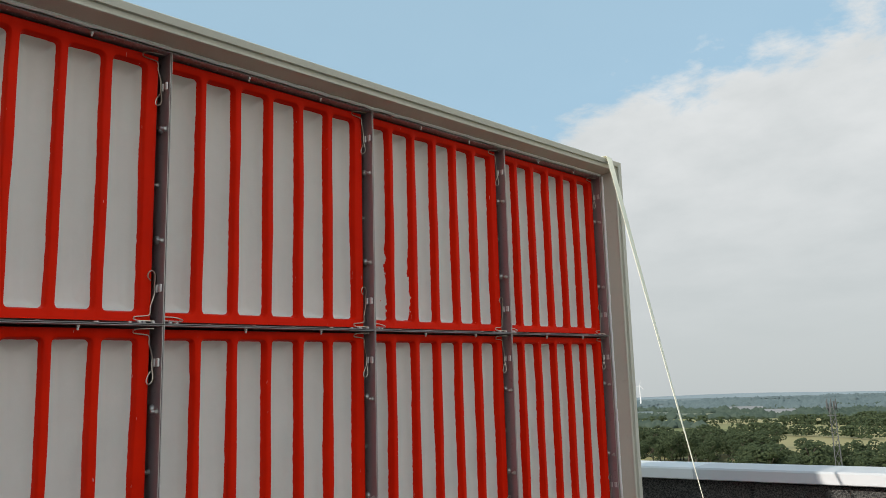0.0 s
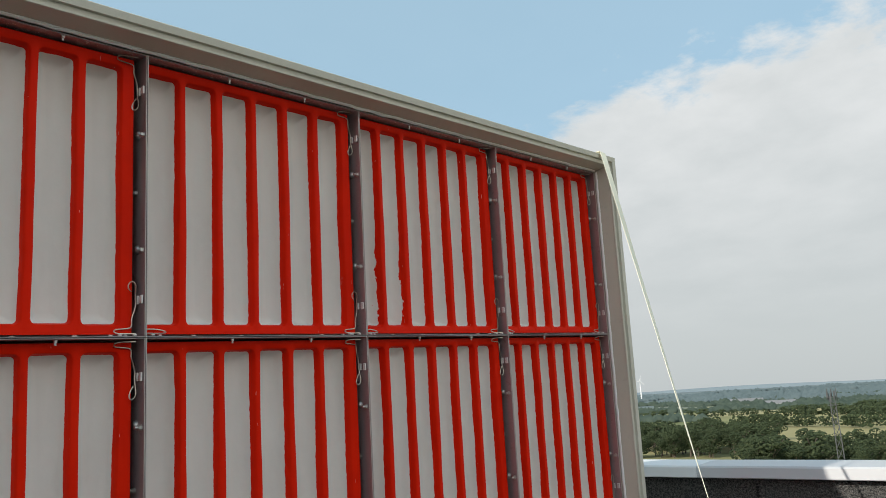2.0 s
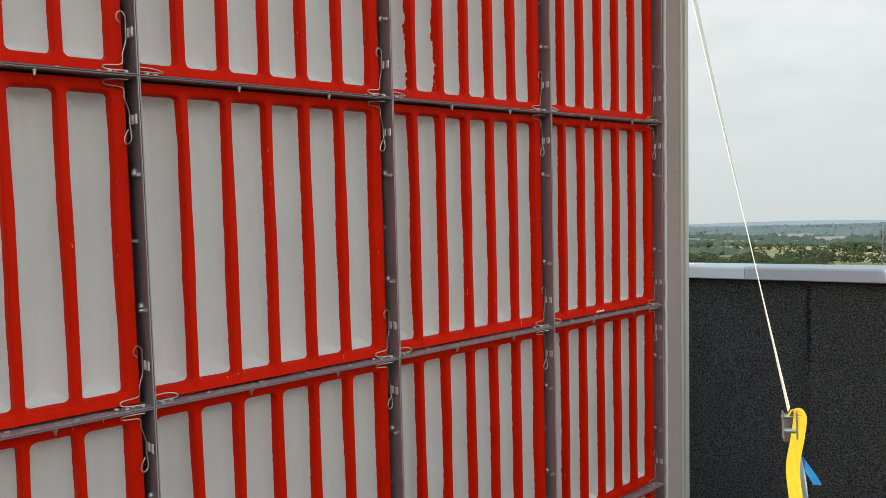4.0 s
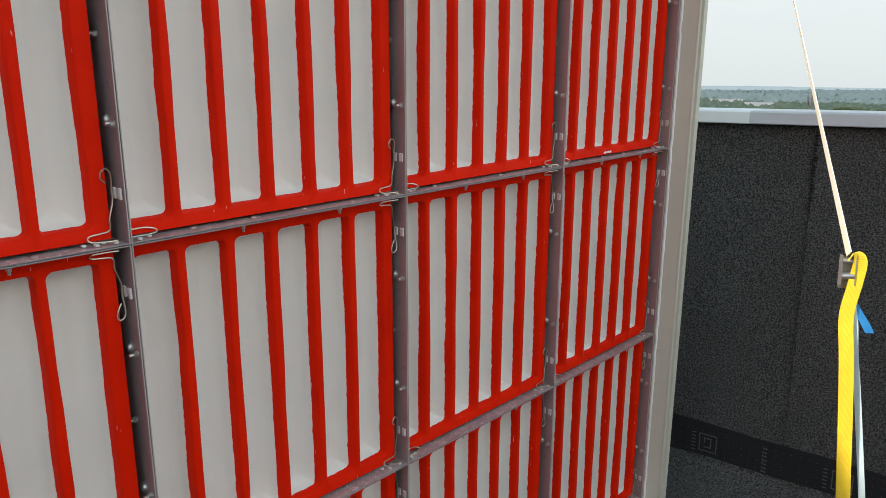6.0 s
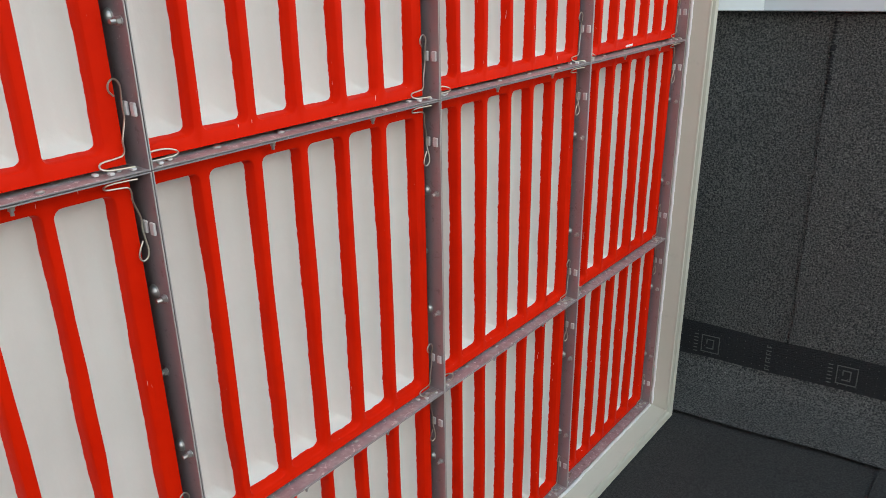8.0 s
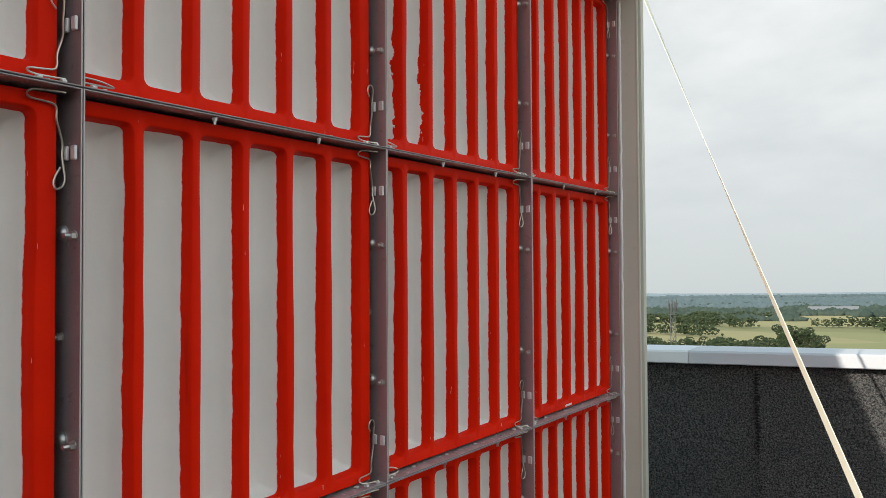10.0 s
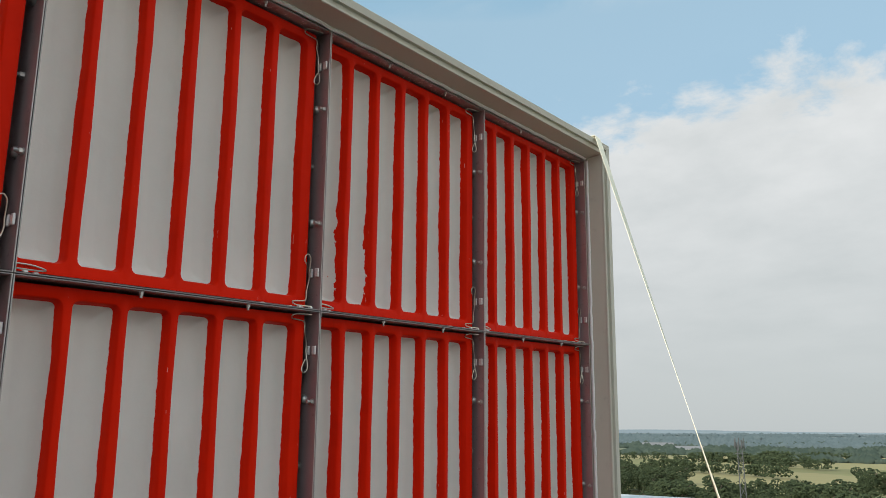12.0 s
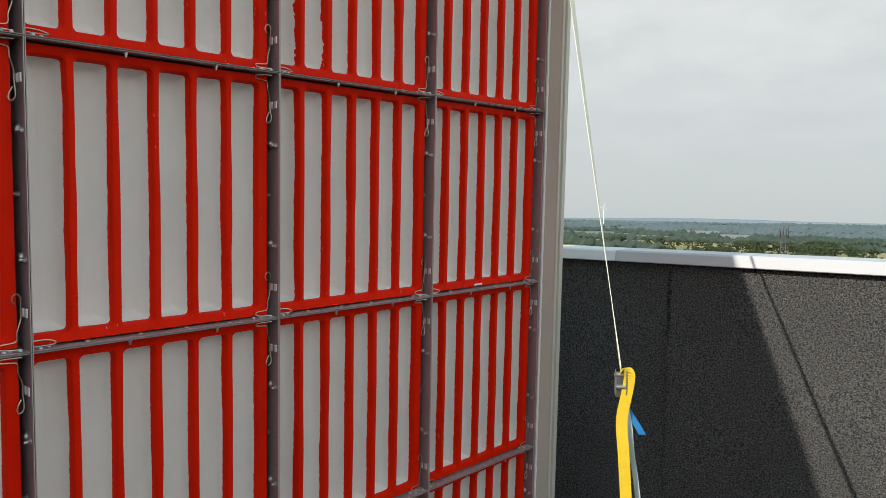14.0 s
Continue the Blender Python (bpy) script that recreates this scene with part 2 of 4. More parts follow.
def tube(bm, points, radius, sides=6, closed_ends=True):
    pts = [Vector(p) for p in points]
    rings, side = [], None
    for i, p in enumerate(pts):
        way = (pts[min(i + 1, len(pts) - 1)] - pts[max(i - 1, 0)]).normalized()
        if side is None:
            side = way.orthogonal().normalized()
        side = (side - way * side.dot(way)).normalized()
        other = way.cross(side)
        rings.append([bm.verts.new(p + radius * (math.cos(a) * side + math.sin(a) * other)) for a in (2 * math.pi * k / sides for k in range(sides))])
    for a, b in zip(rings, rings[1:]):
        for i in range(sides):
            bm.faces.new((a[i], a[(i + 1) % sides], b[(i + 1) % sides], b[i]))
    if closed_ends:
        bm.faces.new(rings[0][::-1])
        bm.faces.new(rings[-1])


def smooth_line(points, steps=6):
    """Catmull-Rom through the points."""
    p = [Vector(q) for q in points]
    p = [2 * p[0] - p[1]] + p + [2 * p[-1] - p[-2]]
    out = []
    for i in range(1, len(p) - 2):
        for s in range(steps):
            t = s / steps
            a, b, c, d = p[i - 1:i + 3]
            out.append(0.5 * (2 * b + (c - a) * t + (2 * a - 5 * b + 4 * c - d) * t * t + (3 * b - a - 3 * c + d) * t ** 3))
    return out + [p[-2]]


def mesh_of(name, bm, material, shade=False):
    bm.normal_update()
    bmesh.ops.recalc_face_normals(bm, faces=bm.faces)
    me = bpy.data.meshes.new(name)
    bm.to_mesh(me)
    bm.free()
    me.materials.append(material)
    if shade:
        for f in me.polygons:
            f.use_smooth = True
        me.set_sharp_from_angle(angle=radians(48))
    return me


def put(name, me, parent=None, m=None, label=""):
    ob = new(name, me)
    if parent is not None:
        ob.parent = parent
    if m is not None:
        ob.matrix_basis = m
    if label:
        ob["label"] = label
    return ob


def part(name, bm, material, parent, label="", m=None, shade=False):
    return put(name, mesh_of(name, bm, material, shade), parent, m, label)


# ---- the roof ----
FALL = 0.03                       # fall of the roof towards the back


def roof_z(y):
    return -0.064 + FALL * (y - 2.87)


def structure(name, bm, material, label, m=None):
    return tagged(part(name, bm, material, None, label, m), label, name.split("_")[0], kind="structure")


bm = bmesh.new()
n = 24
grid = [[bm.verts.new((-3.0 + 12.0 * i / n, -8.0 + 12.2 * j / n, roof_z(-8.0 + 12.2 * j / n) + 0.004 * noise.noise((i * 0.7, j * 0.7, 0)))) for i in range(n + 1)] for j in range(n + 1)]
for j in range(n):
    for i in range(n):
        bm.faces.new((grid[j][i], grid[j][i + 1], grid[j + 1][i + 1], grid[j + 1][i]))
box(bm, (-3.0, -8.0, -0.9), (9.0, 4.2, -0.7))
structure("floor", bm, ROOF, "dark bitumen felt covering of the flat roof")

YAW = math.degrees(math.atan(0.08))
PAR = pose(-1.313, 3.324, 0, 0, 0, YAW)   # its x runs along the inner face, y outwards


def parapet(name, m, length0, length1, label):
    bm = bmesh.new()
    box(bm, (length0, 0.0, -0.7), (length1, 0.20, 1.42))
    return structure(name, bm, SLATE, label, m)


parapet("wall_north", PAR, -1.7, 9.6, "roof parapet clad in dark granulated bitumen sheet")
parapet("wall_west", pose(-2.62, 3.2, 0, 0, 0, 90), -10.8, 0.0, "roof parapet clad in dark granulated bitumen sheet")
parapet("wall_east", pose(8.6, 3.9, 0, 0, 0, -90), 0.0, 11.6, "roof parapet clad in dark granulated bitumen sheet")
parapet("wall_south", pose(8.9, -7.4, 0, 0, 0, 180), 0.0, 11.6, "roof parapet clad in dark granulated bitumen sheet")
bm = bmesh.new()
box(bm, (-2.9, -7.9, -34.0), (8.9, 3.5, -0.75))
structure("building_walls", bm, COPING, "pale walls of the building under the roof")

# ---- the sign ----
SIGN = pose(-1.71, 2.87, 0.0, 1.719, 1.621, 0)
sign = new("rooftop_sign_frame")
sign.matrix_basis = SIGN
tagged(sign, "large upright frame of red-and-white slotted panels seen from behind", "sign frame")
POSTS = [-5.64, -5.01, -4.38, -3.75, -3.115, -2.490, -1.860, -1.227, -0.610, 0.008]
RAILS = [0.0, 0.667, 1.337, 2.0, 2.657]
RIM = -0.031                       # face of the panels behind the fins' front edges


def rounded(w, h, r, side=8, arc=4):
    """Points of a rounded rectangle, anticlockwise from the lower right corner's start."""
    pts = []
    for cx, cy, a0 in ((w / 2 - r, -h / 2 + r, -90), (w / 2 - r, h / 2 - r, 0), (-w / 2 + r, h / 2 - r, 90), (-w / 2 + r, -h / 2 + r, 180)):
        for k in range(arc + 1):
            a = radians(a0 + 90 * k / arc)
            pts.append((cx + r * math.cos(a), cy + r * math.sin(a)))
        if a0 in (-90, 90):
            y0, y1 = (-h / 2 + r, h / 2 - r) if a0 == -90 else (h / 2 - r, -h / 2 + r)
            for k in range(1, side):
                pts.append((pts[-1][0], y0 + (y1 - y0) * k / side))
    return pts


def panel_mesh(width, height, seed, material):
    """Formed sheet: six recessed slots between raised ribs."""
    bm = bmesh.new()
    edge = 0.020
    pitch = width * 0.1621
    slot_w, slot_h, r = pitch - 0.016, height - 2 * edge, 0.013
    profile = ((0.0010, 0.0), (0.0, -0.0010), (-0.0022, -0.011), (-0.0044, -0.022), (-0.0078, -0.036), (-0.0125, -0.0445), (-0.0200, -0.0495), (-0.0300, -0.0520))
    for c in range(6):
        cy = width / 2 - 0.0255 - slot_w / 2 - (5 - c) * pitch
        left = width / 2 + cy if c == 0 else pitch / 2
        right = width / 2 - cy if c == 5 else pitch / 2
        base = rounded(slot_w, slot_h, r)
        outer = []
        for (y, z) in base:
            # meet the cell's border straight across
            if abs(z) > slot_h / 2 - r * 0.3:
                oz = math.copysign(height / 2, z)
                oy = y
                if abs(y) > slot_w / 2 - r - 1e-6:
                    oy = right if y > 0 else -left
                outer.append((oy, oz))
            else:
                outer.append((right if y > 0 else -left, z))
        rings = []
        ring = [bm.verts.new((0.0, cy + y, z)) for y, z in outer]
        rings.append(ring)
        for off, depth in profile:
            ring = []
            for (y, z) in rounded(slot_w + 2 * off, slot_h + 2 * off, max(r + off, 0.004)):
                wave = 0.0030 * noise.noise((seed * 9.1 + c * 3.3 + (2 if y > 0 else 0), z * 5.0, 0.3)) + 0.0012 * noise.noise((seed + c * 5.1, z * 24.0, y * 9))
                lift = 0.0025 * noise.noise((z * 6.0, seed * 3.0 + c, 4.0)) if abs(z) > slot_h / 2 - 0.03 else 0.0
                ring.append(bm.verts.new((depth, cy + y + wave, z + lift)))
            rings.append(ring)
        for a, b in zip(rings, rings[1:]):
            k = len(a)
            for i in range(k):
                bm.faces.new((a[i], a[(i + 1) % k], b[(i + 1) % k], b[i]))
        # slightly bowed floor of the slot
        last = rings[-1]
        mid = bm.verts.new((-0.0526, cy, 0))
        for i in range(len(last)):
            bm.faces.new((last[i], last[(i + 1) % len(last)], mid))
    bmesh.ops.remove_doubles(bm, verts=bm.verts, dist=0.0004)
    me = mesh_of("panel", bm, material, True)
    return me


def tray_meshes(width, height):
    """Folded sheet tray: back plate, upright flange and lying flange round a panel."""
    t, back = 0.0020, -0.125
    w, h = width / 2, height / 2
    bm = bmesh.new()
    box(bm, (back - 0.002, -w, -h), (back, w, h))
    plate = mesh_of("module_tray", bm, FIN)
    bm = bmesh.new()
    box(bm, (back, -t / 2, -h), (0, t / 2, h))
    bevel(bm, 0.0006)
    upright = mesh_of("upright_flange", bm, FIN)
    bm = bmesh.new()
    box(bm, (back, -w + t, -t / 2), (-0.0006, w - t, t / 2))
    bevel(bm, 0.0006)
    return plate, upright, mesh_of("lying_flange", bm, FIN_DUSTY), w - t / 2, h - t / 2


def bolt_mesh():
    """Hexagon nut on a round washer with a stub of thread, axis along -y."""
    bm = bmesh.new()
    for r, y0, y1, k in ((0.0072, 0.0, -0.0014, 14), (0.0060, -0.0014, -0.0070, 6), (0.0036, -0.0070, -0.0150, 8)):
        bmesh.ops.create_cone(bm, cap_ends=True, segments=k, radius1=r, radius2=r * 0.96, depth=abs(y1 - y0), matrix=Matrix.Translation((0, (y0 + y1) / 2, 0)) @ pose(0, 0, 0, 90, 0, 0))
    return mesh_of("bolt", bm, STEEL)


def dome_mesh():
    """Large round-headed bolt, axis along -y."""
    bm = bmesh.new()
    bmesh.ops.create_uvsphere(bm, u_segments=12, v_segments=8, radius=0.0105, matrix=Matrix.Diagonal((1, 0.75, 1, 1)))
    bmesh.ops.create_cone(bm, cap_ends=True, segments=12, radius1=0.0115, radius2=0.0115, depth=0.002, matrix=Matrix.Translation((0, 0.0, 0)) @ pose(0, 0, 0, 90, 0, 0))
    return mesh_of("round_bolt", bm, STEEL, True)


def rivet_mesh():
    """Low pan head with a flat rim, axis along z."""
    bm = bmesh.new()
    bmesh.ops.create_uvsphere(bm, u_segments=12, v_segments=8, radius=0.0062, matrix=Matrix.Diagonal((1, 1, 0.55, 1)))
    bmesh.ops.create_cone(bm, cap_ends=True, segments=12, radius1=0.0070, radius2=0.0068, depth=0.0014, matrix=Matrix.Translation((0, 0, 0.0006)))
    return mesh_of("rivet", bm, STEEL, True)


def clamp_mesh():
    bm = bmesh.new()
    box(bm, (-0.0054, -0.0045, -0.0095), (0.0054, 0.0, 0.0095))
    bevel(bm, 0.0012)
    return mesh_of("clamp_block", bm, CLAMP)


def tab_mesh():
    bm = bmesh.new()
    box(bm, (-0.0045, -0.0035, 0.0), (0.0045, 0.0035, 0.004))
    bevel(bm, 0.001)
    return mesh_of("tab", bm, CLAMP)


def wire_mesh(points):
    bm = bmesh.new()
    tube(bm, smooth_line(points, 4), 0.0014, 6)
    return mesh_of("wire_clip", bm, WIRE, True)


GAP = 0.0016
BOLT, DOME, CLAMP_ME, TAB, RIVET = bolt_mesh(), dome_mesh(), clamp_mesh(), tab_mesh(), rivet_mesh()
trays, panels, wires = {}, {}, {}
for ci in range(len(POSTS) - 1):
    for ri in range(4):
        w = round(POSTS[ci + 1] - POSTS[ci] - GAP, 4)
        h = round(RAILS[ri + 1] - RAILS[ri] - GAP, 4)
        key = (w, h)
        if key not in trays:
            trays[key] = tray_meshes(w, h)
        yc, zc = (POSTS[ci] + POSTS[ci + 1]) / 2, (RAILS[ri] + RAILS[ri + 1]) / 2
        plate, upright, lying, fy, fz = trays[key]
        module = put("module_tray", plate, sign, Matrix.Translation((0, yc, zc)))
        for sgn in (-1, 1):
            put("upright_flange", upright, module, Matrix.Translation((0, sgn * fy, 0)))
            put("lying_flange", lying, module, Matrix.Translation((0, 0, sgn * fz)))
        ragged = ci == 7 and ri == 3
        seed = (ci * 2 + ri) % 3
        pkey = (w, h, seed, ragged)
        if pkey not in panels:
            panels[pkey] = panel_mesh(w - 0.0215, h - 0.016, seed, SHEET_RAGGED if ragged else SHEET)
        put("panel", panels[pkey], module, Matrix.Translation((RIM, -0.0073, 0)), "white moulded panel with red-painted ribs")
        if ci < 4:
            continue
        hw, hh = w / 2 - 0.0030, h / 2 - 0.0030
        # fixings on the post at the panel's right-hand side
        for z, both in ((0.143, True), (0.005, False), (-0.130, True)):
            zz = z * h / 0.665
            if both:
                put("round_bolt", DOME, module, Matrix.Translation((-0.040, hw, zz)))
                put("bolt", BOLT, module, Matrix.Translation((-0.012, hw, zz - 0.004)))
            else:
                put("bolt", BOLT, module, Matrix.Translation((-0.044, hw, zz)))
        for z in (hh - 0.081, -hh + 0.081):
            put("clamp_block", CLAMP_ME, module, Matrix.Translation((-0.029, hw - 0.001, z)))
            put("clamp_block", CLAMP_ME, module, Matrix.Translation((-0.0095, hw - 0.001, z)))
        if key not in wires:
            y = hw - 0.008
            e = hw - 0.017
            foot = [(-0.010, hw - 0.014, 0.005), (-0.013, hw - 0.030, 0.005), (-0.017, hw - 0.050, 0.006), (-0.022, hw - 0.057, 0.010), (-0.026, hw - 0.052, 0.015), (-0.026, hw - 0.032, 0.017), (-0.026, e - 0.004, 0.019), (-0.026, e, 0.026), (-0.026, e, 0.040), (-0.029, y, 0.066), (-0.029, y, 0.084)]
            hook = [(-0.027, y, 0.100), (-0.025, y - 0.001, 0.114), (-0.025, y - 0.008, 0.122), (-0.025, y - 0.016, 0.117), (-0.026, y - 0.017, 0.107), (-0.027, y - 0.010, 0.099)]
            tear = [(-0.026, y, 0.098), (-0.022, y, 0.115), (-0.022, y - 0.003, 0.125), (-0.024, y - 0.010, 0.129), (-0.026, y - 0.013, 0.122), (-0.026, y - 0.010, 0.111), (-0.026, y - 0.004, 0.100)]
            low = [(x, yy, z - hh) for x, yy, z in foot + hook]
            high = [(x, yy, hh - z) for x, yy, z in foot + tear]
            loop = [(-0.024, -hw + 0.004, 0.016), (-0.026, -hw + 0.030, 0.016), (-0.025, -hw + 0.046, 0.013), (-0.020, -hw + 0.052, 0.009), (-0.014, -hw + 0.040, 0.006), (-0.012, -hw + 0.004, 0.006)]
            wires[key] = (wire_mesh(low), wire_mesh(high), wire_mesh([(x, yy, z - hh) for x, yy, z in loop]))
        for me in wires[key]:
            put("wire_clip", me, module)
        # tabs beside the post, pan heads on the lower flange, nuts under the upper one
        for y, x in ((hw - 0.064, -0.024), (hw - 0.048, -0.012), (hw - 0.033, -0.022), (hw - 0.017, -0.011), (-hw + 0.016, -0.010), (-hw + 0.036, -0.019)):
            put("tab", TAB, module, Matrix.Translation((x, y, -hh)))
        for y in (-0.19, -0.065, 0.055, 0.17):
            put("rivet", RIVET, module, Matrix.Translation((-0.028 + 0.012 * (y > 0.1), y, -hh)))
        for y in (-0.10, 0.13):
            put("bolt", BOLT, module, Matrix.Translation((-0.008, y, hh)) @ pose(0, 0, 0, 90, 0, 0) @ Matrix.Scale(0.75, 4))


# dab of white paint on the lower rim of one panel
bm = bmesh.new()
for i in range(9):
    r = 0.004 + 0.0035 * abs(noise.noise((i * 1.7, 2, 0)))
    bmesh.ops.create_icosphere(bm, subdivisions=1, radius=1, matrix=Matrix.Translation((RIM + 0.0008, -0.352 + 0.0045 * i, 1.352 + 0.003 * noise.noise((i, 5, 0)))) @ Matrix.Diagonal((0.0012, r, r * 0.8, 1)))
part("paint_dab", bm, SEAL, sign, "dab of white paint", None, True)

# edge trim: folded profile swept along each side. (u outwards from the fins, w towards the viewer)
PROFILE = ((0.007, -0.30), (0.007, -0.002), (0.0175, 0.055), (0.0170, 0.0600), (0.0185, 0.0625), (0.0225, 0.0625), (0.0240, 0.0585), (0.0340, 0.0600), (0.0350, 0.0690), (0.0520, 0.0720), (0.0550, 0.0690), (0.0550, -0.30))


def trim(name, a, b, out, mitre0, mitre1):
    bm = bmesh.new()
    a, b, out = Vector(a), Vector(b), Vector(out)
    way = (b - a).normalized()
    rings = []
    for p, mitre in ((a, -mitre0), (b, mitre1)):
        rings.append([bm.verts.new(p + out * u + Vector((w, 0, 0)) + way * (mitre * u)) for u, w in PROFILE])
    k = len(PROFILE)
    for i in range(k):
        bm.faces.new((rings[0][i], rings[0][(i + 1) % k], rings[1][(i + 1) % k], rings[1][i]))
    for r in rings:
        bm.faces.new(r)
    return part("edge_trim", bm, TRIM, sign, "beige coated edge profile")


Y0, Y1, Z0, Z1 = POSTS[0], POSTS[-1], RAILS[0], RAILS[-1]
trim("edge_trim", (0, Y0, Z1), (0, Y1, Z1), (0, 0, 1), 1, 1)
trim("edge_trim", (0, Y0, Z0), (0, Y1, Z0), (0, 0, -1), 1, 1)
trim("edge_trim", (0, Y1, Z0), (0, Y1, Z1), (0, 1, 0), 1, 1)
trim("edge_trim", (0, Y0, Z0), (0, Y0, Z1), (0, -1, 0), 1, 1)


def bead(points, seed):
    """Uneven bead of sealant."""
    bm = bmesh.new()
    pts = [Vector(p) for p in points]
    line = []
    n = int((pts[1] - pts[0]).length / 0.012)
    for i in range(n + 1):
        p = pts[0].lerp(pts[1], i / n)
        line.append(p + Vector((0.003 * noise.noise((i * 0.31, seed, 0)), 0.003 * noise.noise((i * 0.23, seed, 5)), 0.003 * noise.noise((i * 0.27, seed, 9)))))
    tube(bm, line, 0.0052, 6)
    return part("sealant_bead", bm, SEAL, sign, "uneven white sealant bead")


bead(((0.0055, Y1 + 0.0065, Z0), (0.0055, Y1 + 0.0065, Z1)), 1.0)
bead(((0.003, POSTS[4], Z1 + 0.006), (0.003, Y1, Z1 + 0.006)), 2.0)
bead(((0.003, POSTS[4], Z0 - 0.006), (0.003, Y1, Z0 - 0.006)), 3.0)
bm = bmesh.new()
box(bm, (-0.304, Y0 - 0.06, Z0 - 0.06), (-0.300, Y1 + 0.06, Z1 + 0.06))
part("front_skin", bm, TRIM, sign, "closed front skin")


# ---- parapet details ----
def coping_sheet(x0, x1, material, label):
    """Folded metal capping: top, inner drip face and lip."""
    bm = bmesh.new()
    prof = ((-0.048, 1.412), (-0.052, 1.409), (-0.055, 1.412), (-0.050, 1.450), (-0.044, 1.457), (0.10, 1.461), (0.222, 1.458), (0.226, 1.40), (0.220, 1.40), (0.216, 1.453), (0.10, 1.456), (-0.042, 1.451))
    rings = [[bm.verts.new((x, y, z)) for y, z in prof] for x in (x0, x1)]
    k = len(prof)
    for i in range(k):
        bm.faces.new((rings[0][i], rings[0][(i + 1) % k], rings[1][(i + 1) % k], rings[1][i]))
    for r in rings:
        bm.faces.new(r)
    ob = part("coping", bm, material, None, "", PAR)
    return tagged(ob, label, "coping", "coping sheets", "structure")


BRIGHT = coated("white_and_lit_coping", (0.76, 0.76, 0.75), (0.82, 0.82, 0.81), (0.35, 0.5), 3, amount=0.08)
# first length is paler than the rest: sunlight on that end, painted in
for x0, x1, mat in ((-1.5, -0.262, BRIGHT), (-0.2605, 2.4, COPING), (2.4015, 5.2, COPING), (5.2015, 9.4, COPING)):
    coping_sheet(x0, x1, mat, "pale folded metal coping on the roof parapet")


def bitumen_sheet(name, x0, x1, z0, z1, y, material, seed, torn=0.004):
    """Sheet of membrane with an uneven edge, lapped on the parapet's face."""
    bm = bmesh.new()
    nx, nz = max(2, int((x1 - x0) / 0.06)), max(2, int((z1 - z0) / 0.06))
    rows = []
    for j in range(nz + 1):
        row = []
        for i in range(nx + 1):
            x, z = x0 + (x1 - x0) * i / nx, z0 + (z1 - z0) * j / nz
            if i in (0, nx):
                x += torn * noise.noise((seed, z * 9, 0)) + 0.5 * torn * noise.noise((seed, z * 40, 3))
            if j in (0, nz):
                z += torn * noise.noise((x * 6, seed, 7))
            row.append(bm.verts.new((x, y + 0.0025 * noise.noise((x * 5, z * 5, seed)), z)))
        rows.append(row)
    for j in range(nz):
        for i in range(nx):
            bm.faces.new((rows[j][i], rows[j][i + 1], rows[j + 1][i + 1], rows[j + 1][i]))
    edge = bmesh.ops.extrude_face_region(bm, geom=bm.faces[:])
    for v in edge["geom"]:
        if isinstance(v, bmesh.types.BMVert):
            v.co.y += 0.006
    ob = part(name, bm, material, bpy.data.objects["wall_north"], "", None)
    return ob


bitumen_sheet("bitumen_sheet", -1.6, 0.0, 0.16, 1.40, -0.008, SLATE, 1.0)
bitumen_sheet("bitumen_sheet", -0.035, 1.0, 0.15, 1.40, -0.017, SLATE, 2.0)
for i in range(8):
    bitumen_sheet("bitumen_sheet", 0.965 + 1.0 * i, 2.0 + 1.0 * i, 0.13, 1.40, -0.008 - 0.009 * (i % 2), SLATE, 3.0 + i)
# squeezed-out tar along the upper part of the lap
bm = bmesh.new()
line = [Vector((-0.040 + 0.007 * noise.noise((i * 0.45, 2, 1)), -0.016, 1.385 - 0.011 * i)) for i in range(26)]
for i, p in enumerate(line):
    s = 0.004 + 0.009 * abs(noise.noise((i * 0.8, 7, 3))) * (1 if i < 22 else 0.4)
    bmesh.ops.create_icosphere(bm, subdivisions=1, radius=1, matrix=Matrix.Translation(p + Vector((0.9 * s, 0, 0))) @ Matrix.Diagonal((s * 1.5, 0.004, s, 1)))
part("tar_bead", bm, TAR, bpy.data.objects["wall_north"], "", None, True)
# smooth flashing strip on the foot of the wall
def swept(name, profile, material, parent, label, x0=-1.5, x1=4.5, n=80, thick=0.004):
    """Sheet swept along the parapet; profile(x): points of (y, z)."""
    bm = bmesh.new()
    rows = [[bm.verts.new((x, y, z)) for y, z in profile(x)] for x in (x0 + (x1 - x0) * i / n for i in range(n + 1))]
    for a, b in zip(rows, rows[1:]):
        for i in range(len(a) - 1):
            bm.faces.new((a[i], b[i], b[i + 1], a[i + 1]))
    edge = bmesh.ops.extrude_face_region(bm, geom=bm.faces[:])
    for v in edge["geom"]:
        if isinstance(v, bmesh.types.BMVert):
            v.co.y -= thick
            v.co.z += thick * 0.6
    return part(name, bm, material, parent, label)


NORTH = bpy.data.objects["wall_north"]
flash = swept("flashing_strip", lambda x: ((-0.019, 0.198 - 0.020 * (x + 0.5) + 0.005 * noise.noise((x * 4, 0, 0))), (-0.021, 0.12), (-0.022, 0.035)), TAR, NORTH, "smooth black bitumen flashing strip")
cant = swept("cant_sheet", lambda x: ((-0.027, 0.052 + 0.006 * noise.noise((x * 5, 3, 0))), (-0.032, 0.030), (-0.058, -0.002), (-0.100, -0.026), (-0.160, -0.040), (-0.330 + 0.014 * noise.noise((x * 3, 5, 0)), -0.046)), SLATE, NORTH, "granulated bitumen sheet turned out onto the roof", thick=0.003)
